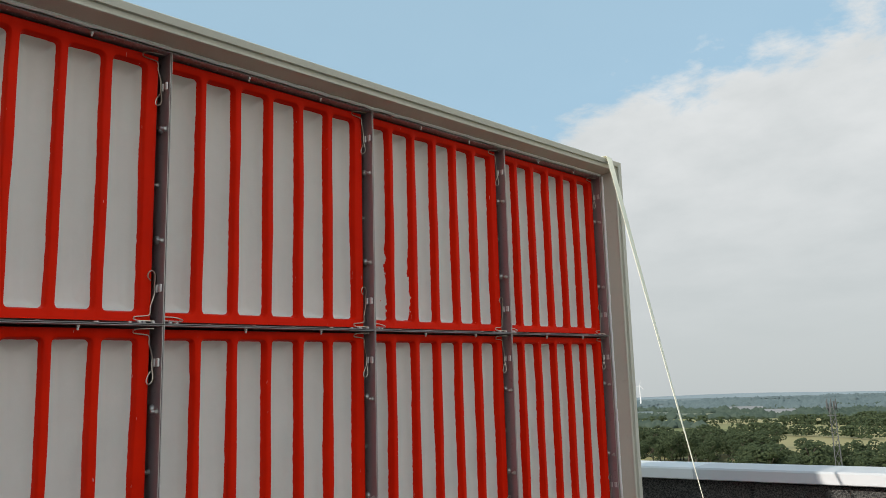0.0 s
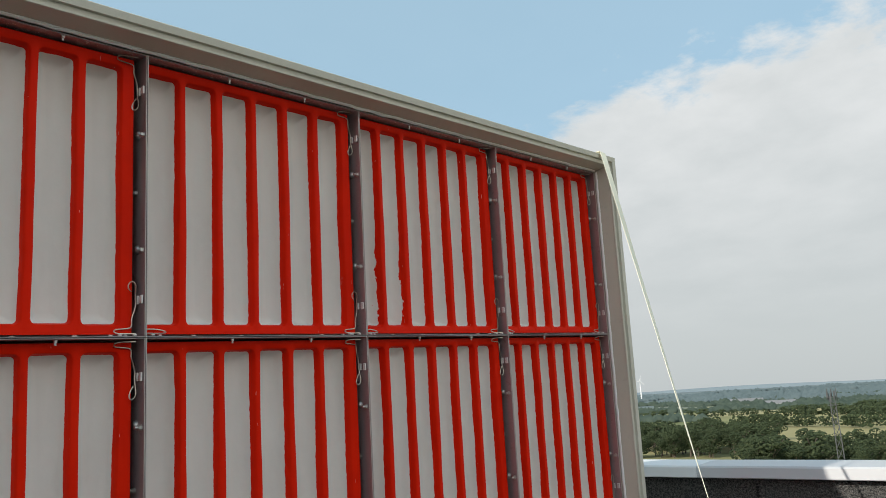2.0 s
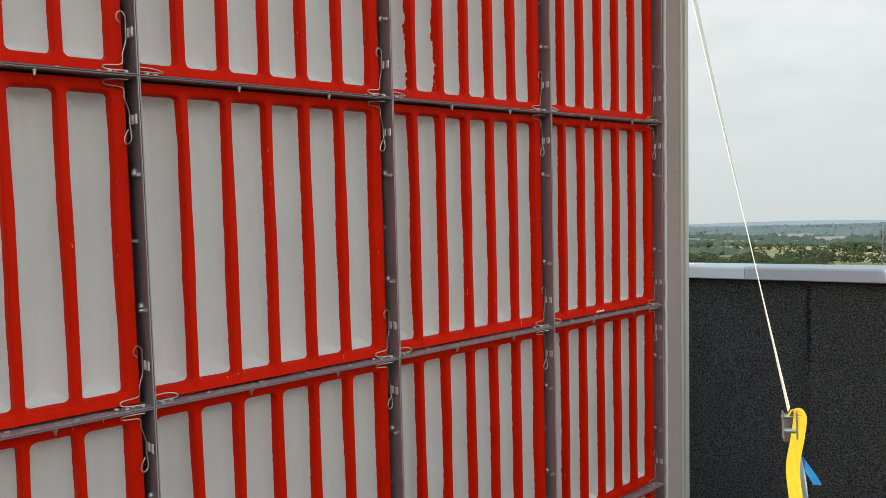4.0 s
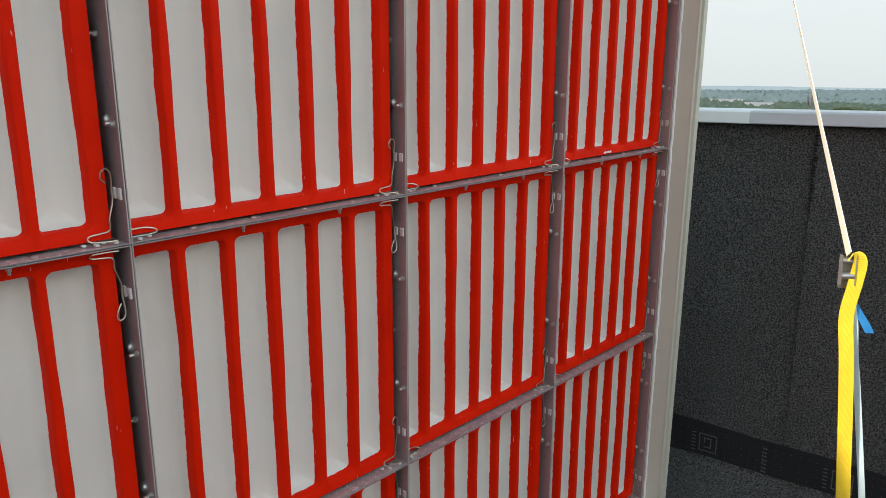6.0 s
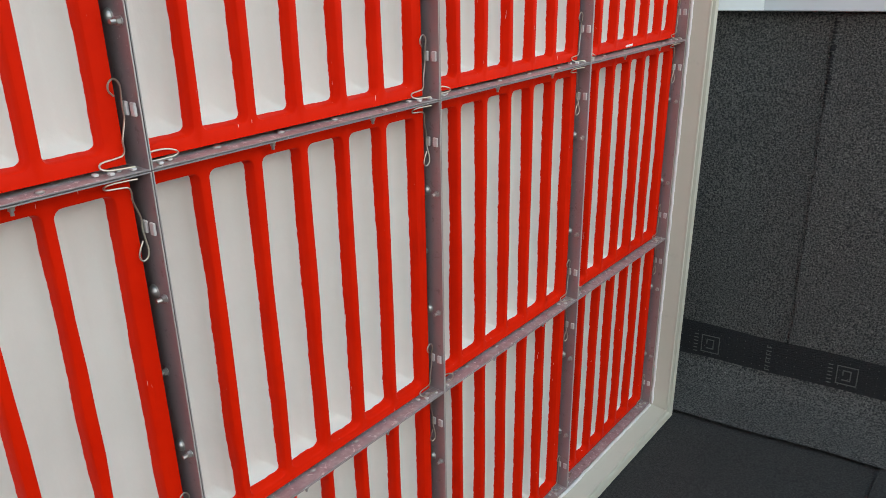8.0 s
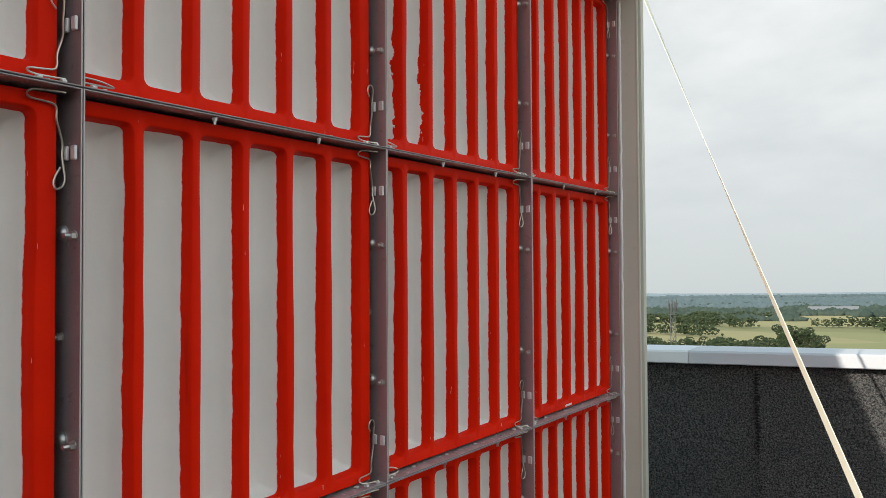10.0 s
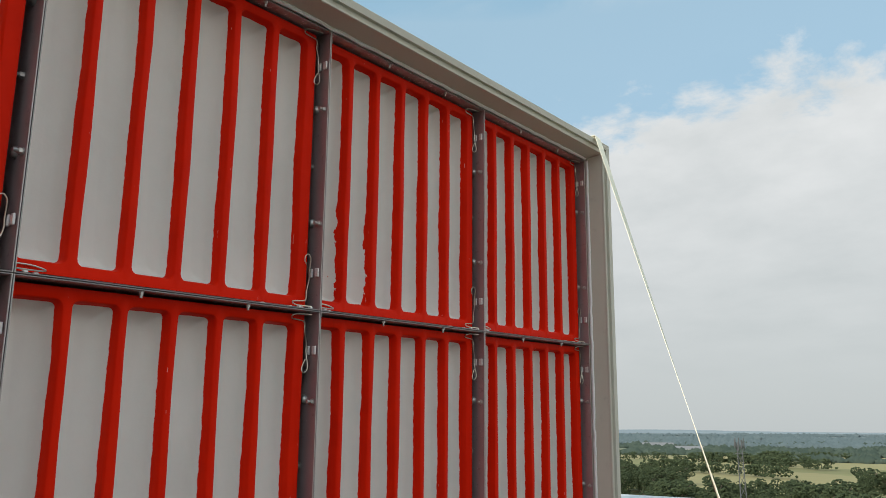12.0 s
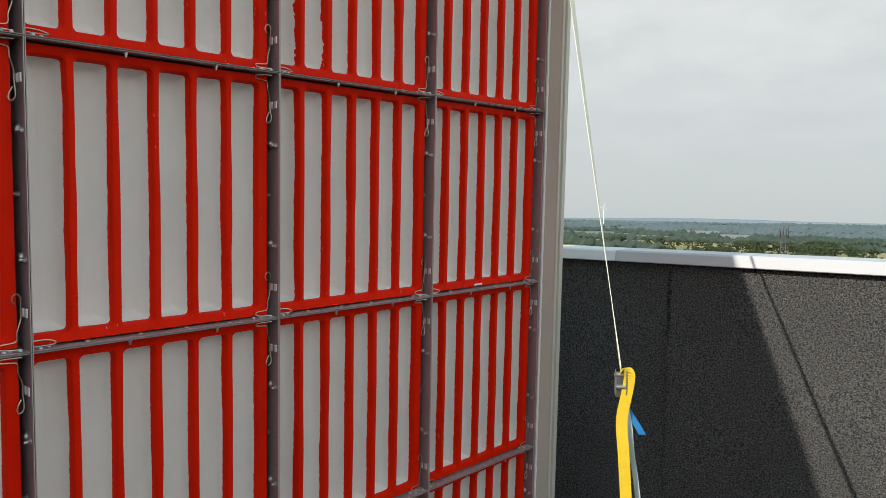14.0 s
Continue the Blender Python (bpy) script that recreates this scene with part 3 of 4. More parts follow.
# rows of fine punched dots and faint print on the strip, unreadable: plain bars
MARK = coated("grey_print", (0.075, 0.075, 0.072), (0.12, 0.12, 0.115), (0.6, 0.8), 30)
bm = bmesh.new()
for i in range(70):
    for j in range(4):
        x, z = -0.75 + 0.031 * i, 0.070 + 0.030 * j
        box(bm, (x, -0.0275, z), (x + 0.0022, -0.0255, z + 0.0022))
part("punched_dots", bm, MARK, flash, "rows of fine pale dots")
for k in range(6):
    x = -0.36 + 0.25 * k
    bm = bmesh.new()
    if k % 2:
        for j in range(7):
            w = (0.010, 0.006, 0.012, 0.008, 0.011, 0.005, 0.009)[j]
            box(bm, (x, -0.0285, 0.060 + 0.016 * j), (x + 0.018, -0.0265, 0.0635 + 0.016 * j))
            box(bm, (x, -0.0285, 0.060 + 0.016 * j), (x + 0.003, -0.0265, 0.060 + 0.016 * j + w))
    else:
        for lo, hi in (((x, 0.075), (x + 0.072, 0.0785)), ((x, 0.147), (x + 0.072, 0.1505)), ((x, 0.0785), (x + 0.0035, 0.147)), ((x + 0.0685, 0.0785), (x + 0.072, 0.147)), ((x + 0.020, 0.092), (x + 0.050, 0.096)), ((x + 0.046, 0.096), (x + 0.050, 0.134)), ((x + 0.020, 0.130), (x + 0.046, 0.134)), ((x + 0.020, 0.112), (x + 0.024, 0.130))):
            box(bm, (lo[0], -0.0285, lo[1]), (hi[0], -0.0265, hi[1]))
        for j in range(6):
            box(bm, (x - 0.030, -0.0285, 0.070 + 0.015 * j), (x - 0.014, -0.0265, 0.0735 + 0.015 * j))
    part("printed_mark", bm, MARK, flash, "faint grey printed mark")
# laps of the roof felt
for k, x in enumerate((-0.95, 0.05, 1.05, 2.05)):
    bm = bmesh.new()
    for j in range(40):
        y0, y1 = -4.0 + 0.182 * j, -4.0 + 0.182 * (j + 1)
        wob = lambda y: x + 0.006 * noise.noise((y * 3, k, 0))
        v = [bm.verts.new(p) for p in ((wob(y0), y0, roof_z(y0) + 0.004), (wob(y0) + 0.95, y0, roof_z(y0) + 0.007), (wob(y1) + 0.95, y1, roof_z(y1) + 0.007), (wob(y1), y1, roof_z(y1) + 0.004))]
        bm.faces.new(v)
    edge = bmesh.ops.extrude_face_region(bm, geom=bm.faces[:])
    for v in edge["geom"]:
        if isinstance(v, bmesh.types.BMVert):
            v.co.z += 0.005
    part("felt_sheet", bm, ROOF, bpy.data.objects["floor"])


# ---- the lashing strap ----
def ribbon(bm, points, widths, thick=0.0016):
    """Band through the points; widths: the full width vector at each point."""
    pts = [Vector(p) for p in points]
    rings = []
    for i, (p, w) in enumerate(zip(pts, widths)):
        way = (pts[min(i + 1, len(pts) - 1)] - pts[max(i - 1, 0)]).normalized()
        n = way.cross(w).normalized() * thick / 2
        rings.append([bm.verts.new(q) for q in (p - w / 2 - n, p + w / 2 - n, p + w / 2 + n, p - w / 2 + n)])
    for a, b in zip(rings, rings[1:]):
        for i in range(4):
            bm.faces.new((a[i], a[(i + 1) % 4], b[(i + 1) % 4], b[i]))
    bm.faces.new(rings[0][::-1])
    bm.faces.new(rings[-1])


def turned(way, degrees, width):
    """A width vector square to the way, turned about it."""
    way = Vector(way).normalized()
    side = way.cross(Vector((0, 0, 1))).normalized()
    return (Matrix.Rotation(radians(degrees), 3, way) @ side) * width


strap = new("ratchet_strap")
strap.matrix_basis = Matrix.Translation((-0.84, 2.03, roof_z(2.03)))
inverse = strap.matrix_basis.inverted()
tagged(strap, "yellow lashing strap with steel ratchet tying the sign frame down", "strap")
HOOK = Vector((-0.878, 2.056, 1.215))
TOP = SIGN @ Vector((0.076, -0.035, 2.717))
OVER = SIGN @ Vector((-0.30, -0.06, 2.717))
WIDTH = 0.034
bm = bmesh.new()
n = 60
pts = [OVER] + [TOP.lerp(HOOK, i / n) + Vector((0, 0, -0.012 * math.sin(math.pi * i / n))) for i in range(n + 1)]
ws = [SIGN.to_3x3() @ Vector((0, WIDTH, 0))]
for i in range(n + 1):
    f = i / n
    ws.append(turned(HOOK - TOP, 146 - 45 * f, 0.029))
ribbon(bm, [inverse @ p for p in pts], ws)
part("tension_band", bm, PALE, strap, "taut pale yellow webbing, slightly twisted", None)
# ratchet: two side plates, drum, handle
down = Vector((0.03, -0.02, -1)).normalized()
side = Vector((0.83, 0.55, 0)).normalized()
front = down.cross(side).normalized()
RM = Matrix((side.to_4d(), front.to_4d(), (-down).to_4d(), (0, 0, 0, 1))).transposed()
for i in range(3):
    RM[3][i] = 0
RM[3][3] = 1
RM = Matrix.Translation(inverse @ (HOOK + down * 0.030)) @ RM @ Matrix.Scale(0.72, 4)
bm = bmesh.new()
for x in (-0.020, 0.017):
    box(bm, (x, -0.012, -0.045), (x + 0.003, 0.012, 0.040))
bevel(bm, 0.0012)
body = part("ratchet_body", bm, STEEL, strap, "zinc-plated steel ratchet", RM)
bm = bmesh.new()
bmesh.ops.create_cone(bm, cap_ends=True, segments=12, radius1=0.007, radius2=0.007, depth=0.044, matrix=pose(0, 0, 0.022, 0, 90, 0))
part("drum", bm, STEEL, body, "", None, True)
bm = bmesh.new()
bmesh.ops.create_cone(bm, cap_ends=True, segments=12, radius1=0.010, radius2=0.010, depth=0.032, matrix=pose(0, 0, -0.020, 0, 90, 0))
part("roller", bm, STEEL, body, "", None, True)
bm = bmesh.new()
box(bm, (-0.016, -0.026, -0.060), (0.016, -0.020, 0.030))
bevel(bm, 0.003, 2)
part("lever", bm, STEEL, body, "")


def hanging(name, knots, width, material, label, spin0, spin1):
    bm = bmesh.new()
    line = smooth_line([inverse @ (HOOK + Vector(k)) for k in knots], 8)
    m = len(line) - 1
    ws = []
    for i, p in enumerate(line):
        f = min(1.0, i / m / 0.35)
        a = radians(spin0 + (spin1 - spin0) * f * f * (3 - 2 * f))
        ws.append(Vector((math.cos(a), math.sin(a), 0)) * width)
    ribbon(bm, line, ws, 0.002)
    return part(name, bm, material, strap, label)


floor_drop = roof_z(2.0) - HOOK.z
hanging("yellow_band", ((0.002, -0.004, -0.010), (0.012, 0.004, 0.004), (0.020, 0.008, -0.012), (0.017, 0.004, -0.055), (0.010, -0.006, -0.125), (0.020, -0.010, -0.21), (0.030, -0.010, -0.32), (0.042, -0.008, -0.48), (0.056, -0.006, -0.660)), 0.028, YELLOW, "saturated yellow webbing end hanging slack", 100, 33)
hanging("pale_band", ((0.016, 0.008, -0.100), (0.022, 0.012, -0.140), (0.029, 0.016, -0.21), (0.044, 0.025, -0.32), (0.085, 0.045, -0.65), (0.125, 0.06, -1.0), (0.150, 0.07, floor_drop + 0.012)), 0.013, GREYBLUE, "pale blue-grey webbing tail", 60, 20)
hanging("blue_tail", ((0.014, 0.010, -0.098), (0.024, 0.017, -0.118), (0.036, 0.026, -0.140), (0.046, 0.034, -0.162)), 0.018, BLUE, "bright blue webbing end", 40, 40)
bm = bmesh.new()
bmesh.ops.create_cone(bm, cap_ends=True, segments=20, radius1=0.05, radius2=0.045, depth=0.012, matrix=Matrix.Translation((0.06, 0.07, 0.008)))
tube(bm, [Vector((0.06 + 0.03 * math.cos(a), 0.07, 0.012 + 0.03 * math.sin(a))) for a in (math.pi * i / 8 for i in range(9))], 0.006, 8)
part("anchor_plate", bm, STEEL, strap, "steel anchor ring at the roof")


# ---- the country below ----
GROUND = -30.0


def land_height(x, y):
    d = math.hypot(x, y)
    return GROUND + 3.0 * noise.noise((x / 700, y / 700, 0)) * min(1, d / 400) + max(0.0, d - 1500) / 3300 * 27.0


bm = bmesh.new()
radii = [0, 60, 150, 280, 420, 600, 800, 1050, 1350, 1700, 2100, 2600, 3200, 3900, 4700]
rings = []
for r in radii:
    rings.append([bm.verts.new((r * math.cos(a), r * math.sin(a), land_height(r * math.cos(a), r * math.sin(a)))) for a in (2 * math.pi * i / 96 for i in range(96))] if r else [bm.verts.new((0, 0, GROUND))])
for a, b in zip(rings, rings[1:]):
    for i in range(96):
        if len(a) == 1:
            bm.faces.new((a[0], b[i], b[(i + 1) % 96]))
        else:
            bm.faces.new((a[i], b[i], b[(i + 1) % 96], a[(i + 1) % 96]))
k = Mat("fields", rough=0.95)
vor = k.t.nodes.new("ShaderNodeTexVoronoi")
vor.inputs["Scale"].default_value = 1.0
mp = k.t.nodes.new("ShaderNodeMapping")
mp.inputs["Scale"].default_value = (1 / 420, 1 / 230, 1)
mp.inputs["Rotation"].default_value = (0, 0, 0.25)
k.link(k.obj, mp.inputs["Vector"])
k.link(mp.outputs[0], vor.inputs["Vector"])
tone = k.t.nodes.new("ShaderNodeSeparateColor")
k.link(vor.outputs["Color"], tone.inputs[0])
c = k.mix(k.ramp(tone.outputs[0], 0.1, 0.9), (0.13, 0.15, 0.045), (0.40, 0.33, 0.15))
c = k.mix(k.ramp(tone.outputs[1], 0.55, 0.75), c, (0.27, 0.26, 0.10))
c = k.mix(k.math("MULTIPLY", k.noise(0.02, 6, 0.6, (1, 4, 1)), 0.5), c, (0.16, 0.16, 0.06))
# haze put into the colour: past about a mile the fields turn blue-grey
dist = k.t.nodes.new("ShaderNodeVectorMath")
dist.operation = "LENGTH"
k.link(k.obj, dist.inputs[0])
hazed = k.math("ADD", dist.outputs["Value"], k.math("MULTIPLY", k.noise(0.004, 5, 0.6, (1, 2.5, 1)), 1600))
c = k.mix(k.ramp(hazed, 1900, 2600), c, k.mix(k.noise(0.03, 4, 0.6), (0.125, 0.160, 0.160), (0.165, 0.205, 0.205)))
k.color(c)
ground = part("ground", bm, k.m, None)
tagged(ground, "meadows and ripe fields spreading to the horizon", "ground", kind="structure")


def foliage(name, dark, light, canopy=0.0):
    """canopy: how far the leaves of a distant wood are lit as one soft mass."""
    k = Mat(name, rough=0.85)
    k.b.inputs["Specular IOR Level"].default_value = 0.1
    geo = k.t.nodes.new("ShaderNodeNewGeometry")
    c = k.mix(geo.outputs["Random Per Island"], dark, light)
    k.color(k.mix(k.math("MULTIPLY", k.noise(1.3, 4, 0.7), 0.4 * (1 - canopy)), c, tuple(v * 0.6 for v in dark)))
    up = k.t.nodes.new("ShaderNodeMix")
    up.data_type = "VECTOR"
    up.inputs[0].default_value = canopy
    k.link(geo.outputs["Normal"], up.inputs[4])
    up.inputs[5].default_value = (0.0, -0.35, 0.94)
    k.link(up.outputs[1], k.b.inputs["Normal"])
    return k.m


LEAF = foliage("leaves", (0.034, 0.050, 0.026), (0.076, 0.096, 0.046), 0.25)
# leaf colour turns paler and bluer with distance to paint in aerial haze
LEAF_THIN_HAZE = foliage("thin_haze_leaves", (0.052, 0.074, 0.058), (0.086, 0.112, 0.084), 0.6)
LEAF_THICK_HAZE = foliage("thick_haze_leaves", (0.110, 0.146, 0.150), (0.142, 0.182, 0.186), 0.75)
BARK = coated("bark", (0.09, 0.07, 0.05), (0.16, 0.13, 0.10), (0.8, 0.95), 3)

ico = bmesh.new()
bmesh.ops.create_icosphere(ico, subdivisions=1, radius=1.0)
ico.verts.ensure_lookup_table()
ICO_V = np.array([v.co[:] for v in ico.verts])
ICO_F = np.array([[v.index for v in f.verts] for f in ico.faces])
ico.free()


def clumps(name, centres, sizes, material, seed, flat=0.8, jag=0.38, mound=False):
    """Many small jagged leaf masses joined into one mesh; mound: closed canopies that stand on the ground."""
    rng = np.random.default_rng(seed)
    m = len(centres)
    v = ICO_V[None] * (1 + jag * rng.standard_normal((m, len(ICO_V), 1)).clip(-1.3, 1.3))
    if mound:
        v[:, :, 2] = np.maximum(v[:, :, 2], -0.05)
    v = v * (np.array(sizes)[:, None, None] * np.array([1, 1, flat]))
    v = v + np.array(centres)[:, None, :]
    f = ICO_F[None] + (np.arange(m) * len(ICO_V))[:, None, None]
    me = bpy.data.meshes.new(name)
    me.from_pydata(v.reshape(-1, 3).tolist(), [], f.reshape(-1, 3).tolist())
    me.materials.append(material)
    if mound:
        me.polygons.foreach_set("use_smooth", np.ones(len(me.polygons), dtype=bool))
    return me


def tree_meshes(seed, height, spread):
    rng = np.random.default_rng(seed)
    bm = bmesh.new()
    r0 = 0.028 * height
    trunk = [(0.15 * math.sin(i * 0.9 + seed), 0.12 * math.cos(i * 1.3 + seed), height * 0.62 * i / 5) for i in range(6)]
    for a, b, i in zip(trunk, trunk[1:], range(5)):
        va, vb = Vector(a), Vector(b)
        d = vb - va
        bmesh.ops.create_cone(bm, cap_ends=True, segments=7, radius1=r0 * (1 - 0.15 * i), radius2=r0 * (1 - 0.15 * (i + 1)), depth=d.length, matrix=Matrix.Translation((va + vb) / 2) @ d.to_track_quat("Z", "Y").to_matrix().to_4x4())
    for i in range(6):
        ang = i * 2.4 + seed
        s = Vector(trunk[2 + i % 3])
        tip = s + Vector((math.cos(ang) * spread * 0.6, math.sin(ang) * spread * 0.6, height * 0.22))
        tube(bm, [s, s.lerp(tip, 0.5) + Vector((0, 0, 0.3)), tip], r0 * 0.3, 5)
    wood = mesh_of("trunk", bm, BARK)
    pts, sizes = [], []
    heads = [(rng.normal(0, spread * 0.36), rng.normal(0, spread * 0.36), height * rng.uniform(0.26, 0.86), spread * rng.uniform(0.34, 0.58)) for _ in range(11)]
    for hx, hy, hz, hr in heads:
        for _ in range(85):
            d = rng.standard_normal(3)
            d /= np.linalg.norm(d)
            pts.append((hx + d[0] * hr, hy + d[1] * hr, hz + d[2] * hr * 0.75))
            sizes.append(rng.uniform(0.35, 1.0) * height * 0.028)
    return wood, clumps("crown", pts, sizes, LEAF, seed)


KINDS = [tree_meshes(s, h, w) for s, h, w in ((1, 15.0, 5.2), (2, 13.0, 5.6), (3, 17.0, 5.0), (4, 10.5, 4.6))]
rng = np.random.default_rng(5)
originals = []
for (wood, crown), text in zip(KINDS, ("broad green tree in the belt below the roof", "round green tree in the belt below the roof", "tall green tree in the belt below the roof", "small green tree in the belt below the roof")):
    tree = new("tree")
    tagged(tree, text, "tree", "trees near the building")
    put("trunk", wood, tree)
    put("crown", crown, tree)
    originals.append(tree)
count = 0
# (trees, bearing, distance): a wood, a row nearer by, the edge of the garden trees and a clump in the field
STANDS = ((150, -35.5, -21.5, 400, 520), (60, -23.5, -11.5, 296, 340), (34, -12.5, 10, 232, 262), (9, -10.6, -8.2, 430, 452))
for az0, az1, d0, d1 in [st[1:] for st in STANDS for _ in range(st[0])]:
    az, d = radians(rng.uniform(az0, az1)), rng.uniform(d0, d1)
    x, y = d * math.sin(az), d * math.cos(az)
    m = pose(x, y, land_height(x, y) - 0.3, 0, 0, rng.uniform(0, 360)) @ Matrix.Scale(rng.uniform(0.8, 1.15), 4)
    if count < 4:
        originals[count].matrix_basis = m
    else:
        src = originals[count % 4]
        keep = src.matrix_basis.copy()
        src.matrix_basis = Matrix.Identity(4)
        ob = copy_thing(src, m)
        ob.matrix_basis = m
        src.matrix_basis = keep
    count += 1


def woods(name, spots, material, seed, label, per=7, tall=(9, 15), mound=False):
    """Far trees and hedges, joined: each is a heap of leaf masses."""
    rng = np.random.default_rng(seed)
    pts, sizes = [], []
    for x, y in spots:
        h = rng.uniform(*tall)
        r = h * rng.uniform(0.28, 0.42)
        z = land_height(x, y)
        for _ in range(per):
            pts.append((x + rng.normal(0, r * 0.75), y + rng.normal(0, r * 0.75), z + (0.0 if mound else h * rng.uniform(0.15, 0.85))))
            sizes.append(h * rng.uniform(0.36, 0.68) if mound else r * rng.uniform(0.4, 0.8) * (7 / per) ** 0.45)
    ob = new(name, clumps(name, pts, sizes, material, seed, 1.15 if mound else 0.8, 0.22 if mound else 0.38, mound))
    return tagged(ob, label, "woods", kind="stuff")


def hedge_spots(n, d0, d1, seed, along=60, step=7.0):
    """Rows and small groups of trees between fields."""
    rng = np.random.default_rng(seed)
    out = []
    while len(out) < n:
        az, d = radians(rng.uniform(-50, 28)), d0 + (d1 - d0) * rng.uniform() ** 1.2
        x, y = d * math.sin(az), d * math.cos(az)
        turn = rng.normal(0.1, 0.35)
        m = int(rng.integers(2, along))
        for i in range(m):
            out.append((x + (i - m / 2) * step * math.cos(turn) + rng.normal(0, 3), y + (i - m / 2) * step * math.sin(turn) + rng.normal(0, 5)))
    return out


woods("hedgerows", hedge_spots(230, 650, 1000, 11, 22), LEAF, 21, "green hedgerows and field trees beyond the belt", 60, (8, 12))
woods("far_woods", hedge_spots(1700, 900, 1900, 12, 70, 7.0), LEAF_THIN_HAZE, 22, "woods and hedges in the distance, haze greyed into their green", 12, (7, 13), True)
woods("distant_woods", hedge_spots(3200, 1800, 3600, 13, 160, 10.0), LEAF_THICK_HAZE, 23, "ridges of woodland near the horizon, haze put into the leaf colour", 9, (9, 16), True)

# last ridge under the sky
bm = bmesh.new()
low, high = [], []
for i in range(161):
    az = radians(-70 + 125 * i / 160)
    d = 4400
    x, y = d * math.sin(az), d * math.cos(az)
    top = 3.0 + 5.0 * noise.noise((math.degrees(az) * 0.07, 3, 0)) + 1.3 * noise.noise((math.degrees(az) * 0.9, 1, 0)) + 8.0 * math.exp(-((math.degrees(az) + 24) / 7) ** 2)
    low.append(bm.verts.new((x, y, -40)))
    high.append(bm.verts.new((x, y, top)))
for i in range(160):
    bm.faces.new((low[i], low[i + 1], high[i + 1], high[i]))
# atmospheric haze painted on as the ridge's blue-grey colour
RIDGE = Mat("painted_haze_ridge", (0.20, 0.26, 0.30), 1.0)
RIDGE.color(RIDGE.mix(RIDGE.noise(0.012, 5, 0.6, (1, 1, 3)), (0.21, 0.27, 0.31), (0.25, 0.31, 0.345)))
tagged(part("backdrop", bm, RIDGE.m, None), "ridge of woodland on the horizon in painted blue-grey haze", "backdrop", kind="structure")


# ---- mast, turbine, farm buildings ----
DARKSTEEL = coated("weathered_steel", (0.070, 0.075, 0.078), (0.11, 0.115, 0.12), (0.5, 0.7), 2)


def lattice_mast(x, y, top, foot):
    mast = new("radio_mast")
    mast.matrix_basis = pose(x, y, foot, 0, 0, 20)
    tagged(mast, "slim steel lattice mast with a crown of panel antennas", "mast")
    h = top - foot
    w = 0.42
    legs = ((-w, -w), (w, -w), (w, w), (-w, w))
    for lx, ly in legs:
        bm = bmesh.new()
        tube(bm, [(lx * 1.6, ly * 1.6, 0), (lx, ly, h - 1.0)], 0.07, 6)
        part("leg", bm, DARKSTEEL, mast)
    bm = bmesh.new()
    n = 16
    for i in range(n):
        z0, z1 = (h - 1) * i / n, (h - 1) * (i + 1) / n
        s0, s1 = 1.6 - 0.6 * i / n, 1.6 - 0.6 * (i + 1) / n
        for (ax, ay), (bx, by) in zip(legs, legs[1:] + legs[:1]):
            tube(bm, [(ax * s0, ay * s0, z0), (bx * s1, by * s1, z1)], 0.045, 4)
            tube(bm, [(bx * s0, by * s0, z0), (ax * s1, ay * s1, z1)], 0.045, 4)
    part("bracing", bm, DARKSTEEL, mast)
    ant = bmesh.new()
    box(ant, (-0.07, -0.10, -0.8), (0.07, 0.10, 0.8))
    bevel(ant, 0.04)
    ame = mesh_of("antenna", ant, DARKSTEEL)
    bm = bmesh.new()
    for z in (h - 2.6, h - 1.2):
        ring = [(0.8 * math.cos(a), 0.8 * math.sin(a), z) for a in (2 * math.pi * i / 16 for i in range(17))]
        tube(bm, ring, 0.06, 4)
        for i in range(4):
            tube(bm, [(0, 0, z), ring[i * 4]], 0.05, 4)
    part("platform_ring", bm, DARKSTEEL, mast)
    for i in range(9):
        a = 2 * math.pi * i / 9 + 0.2
        put("antenna", ame, mast, pose(0.85 * math.cos(a), 0.85 * math.sin(a), h - 1.2 + 0.4 * (i % 3), 0, 0, math.degrees(a)))
    return mast


lattice_mast(-48.96, 152.37, 0.3, GROUND - 0.5)


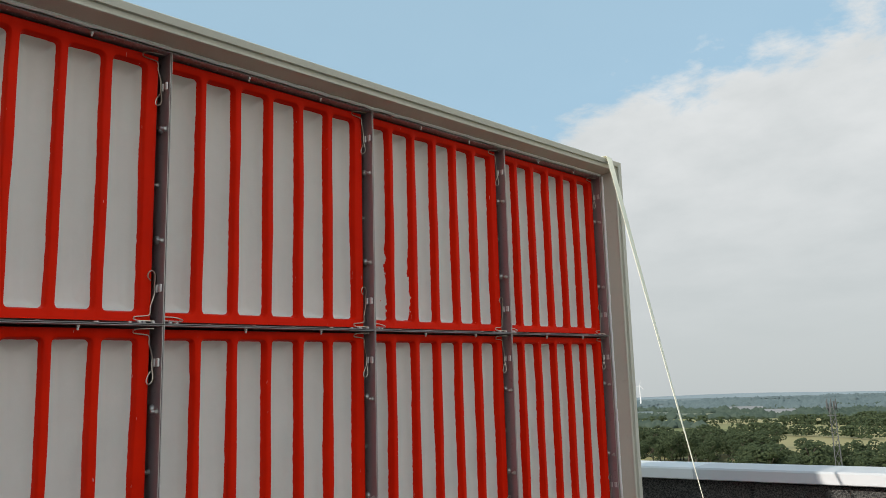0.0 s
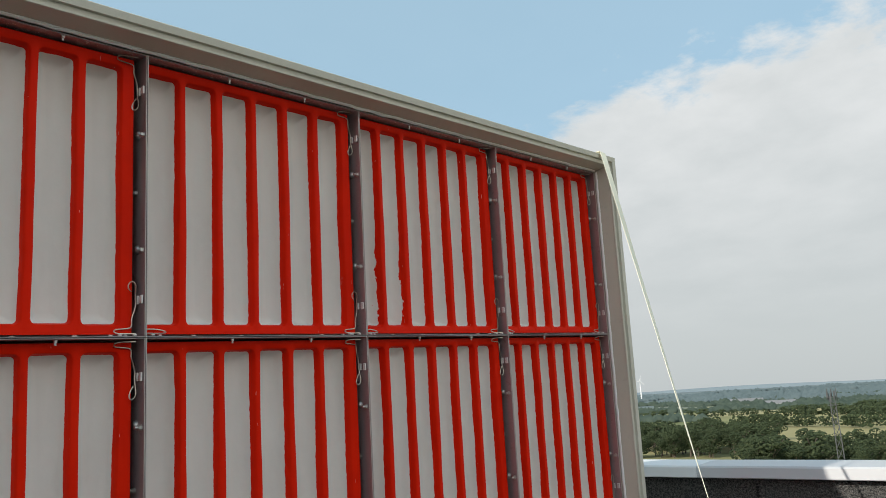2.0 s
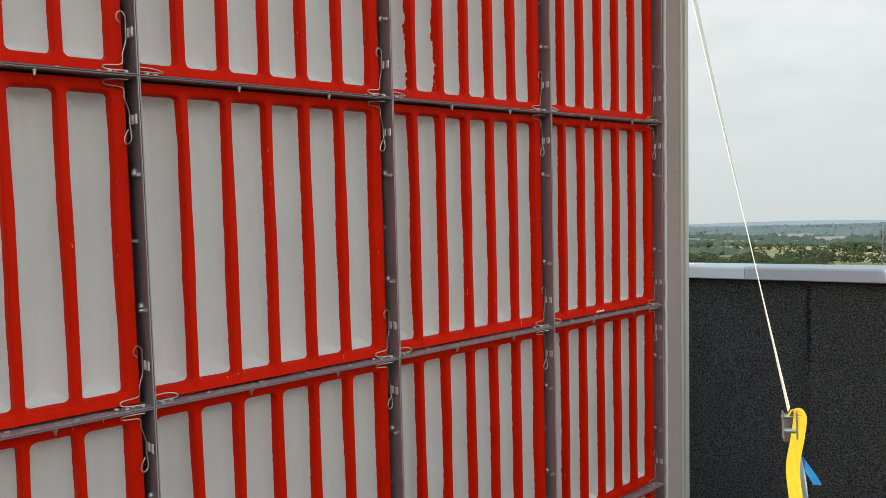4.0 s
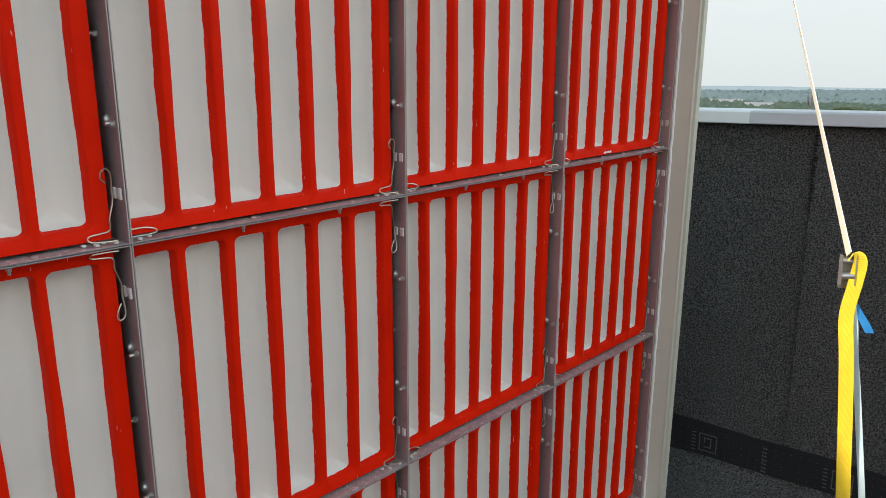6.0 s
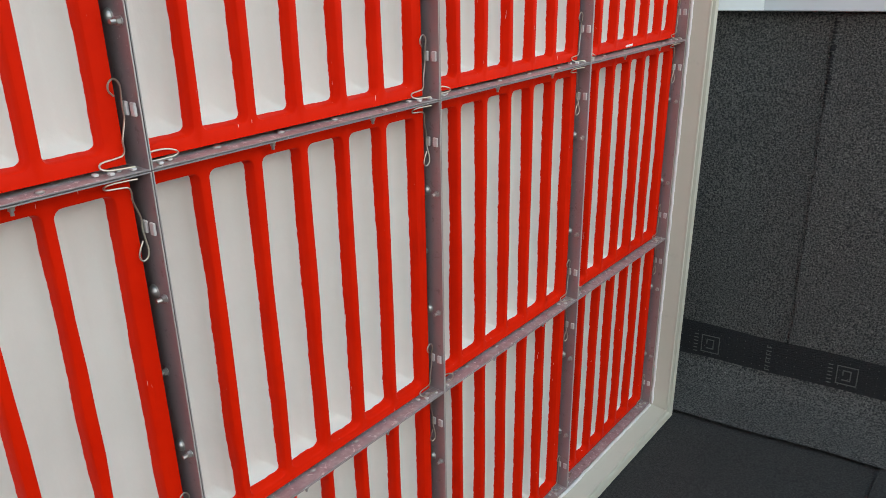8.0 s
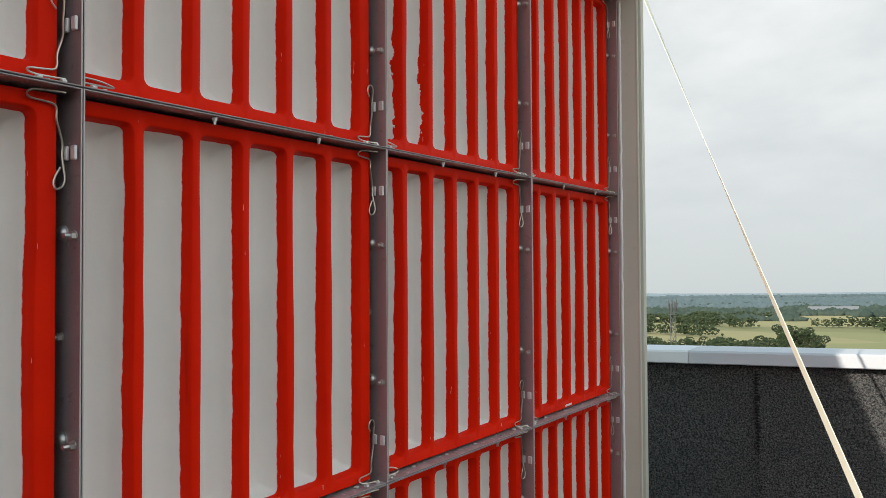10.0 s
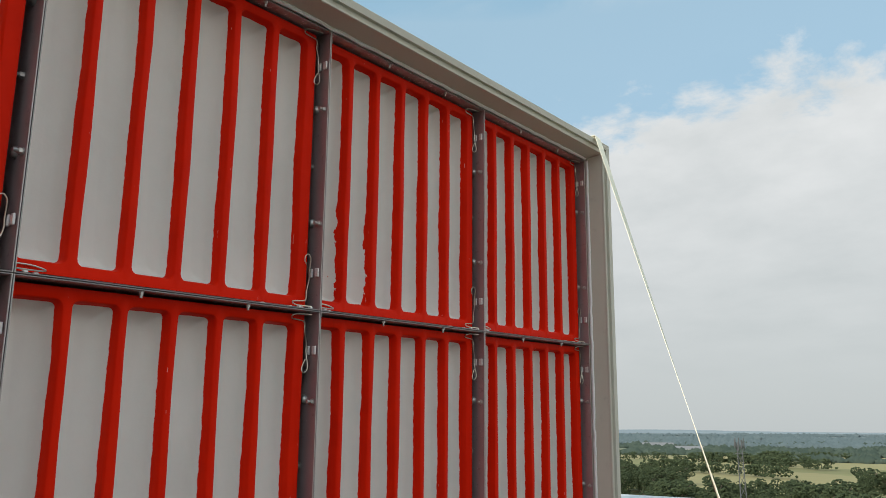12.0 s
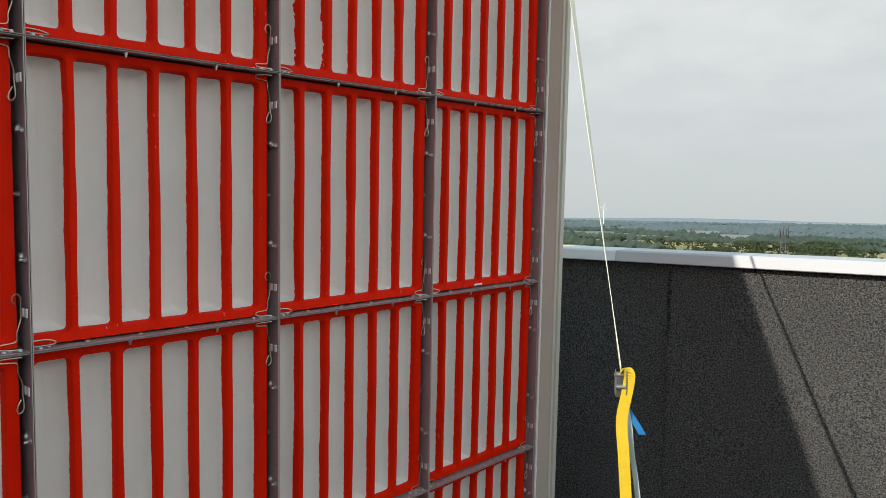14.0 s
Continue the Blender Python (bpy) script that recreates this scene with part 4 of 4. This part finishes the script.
def turbine(x, y, z, height, spin):
    t = new("wind_turbine")
    t.matrix_basis = pose(x, y, z, 0, 0, 28)
    tagged(t, "white wind turbine far off on the horizon", "turbine", "wind turbines")
    bm = bmesh.new()
    bmesh.ops.create_cone(bm, cap_ends=True, segments=12, radius1=2.4, radius2=1.4, depth=height, matrix=Matrix.Translation((0, 0, height / 2)))
    part("tower", bm, BRIGHT, t)
    bm = bmesh.new()
    box(bm, (-1.6, -4, height - 1.5), (1.6, 3, height + 1.8))
    bevel(bm, 0.5)
    part("nacelle", bm, BRIGHT, t)
    for i in range(3):
        bm = bmesh.new()
        m = pose(0, -4.6, height, 0, spin + 120 * i, 0)
        box(bm, (-0.9, -0.2, 0.5), (0.9, 0.2, 17))
        for v in bm.verts:
            if v.co.z > 10:
                v.co.x *= 0.25
        part("blade", bm, BRIGHT, t, "", m)


turbine(-1253, 2161, -22.0, 62.0, 15)


FARM_WALL = coated("pale_farm_wall", (0.26, 0.27, 0.27), (0.34, 0.35, 0.34), (0.7, 0.9), 0.4)
FARM_ROOF = coated("weathered_roof", (0.17, 0.175, 0.18), (0.25, 0.25, 0.25), (0.7, 0.9), 0.4)


def farm_building(x, y, length, depth, wall, yaw):
    b = new("farm_building")
    b.matrix_basis = pose(x, y, land_height(x, y) - 0.2, 0, 0, yaw)
    tagged(b, "long low pale building among the far trees", "building", "far buildings")
    bm = bmesh.new()
    box(bm, (-length / 2, -depth / 2, 0), (length / 2, depth / 2, wall))
    part("wall", bm, FARM_WALL, b)
    bm = bmesh.new()
    L, D = length / 2 + 0.6, depth / 2 + 0.6
    a = [bm.verts.new(p) for p in ((-L, -D, wall), (L, -D, wall), (L, D, wall), (-L, D, wall), (-L, 0, wall + depth * 0.28), (L, 0, wall + depth * 0.28))]
    for f in ((0, 1, 5, 4), (2, 3, 4, 5), (0, 4, 3), (1, 2, 5), (3, 2, 1, 0)):
        bm.faces.new([a[i] for i in f])
    part("roof", bm, FARM_ROOF, b)
    for i in range(int(length // 9)):
        bm = bmesh.new()
        box(bm, (-length / 2 + 4 + 9 * i, -depth / 2 - 0.15, 1.2), (-length / 2 + 6.4 + 9 * i, -depth / 2 + 0.1, 2.8))
        part("window", bm, TAR, b)


for x, y, l, d, w, yaw in ((-170, 1330, 70, 18, 5, 4), (-60, 1400, 54, 16, 5, -3), (95, 1280, 40, 16, 5, 6), (-480, 1250, 45, 16, 5, 14), (-640, 1500, 60, 16, 5, 20)):
    farm_building(x, y, l, d, w, yaw)
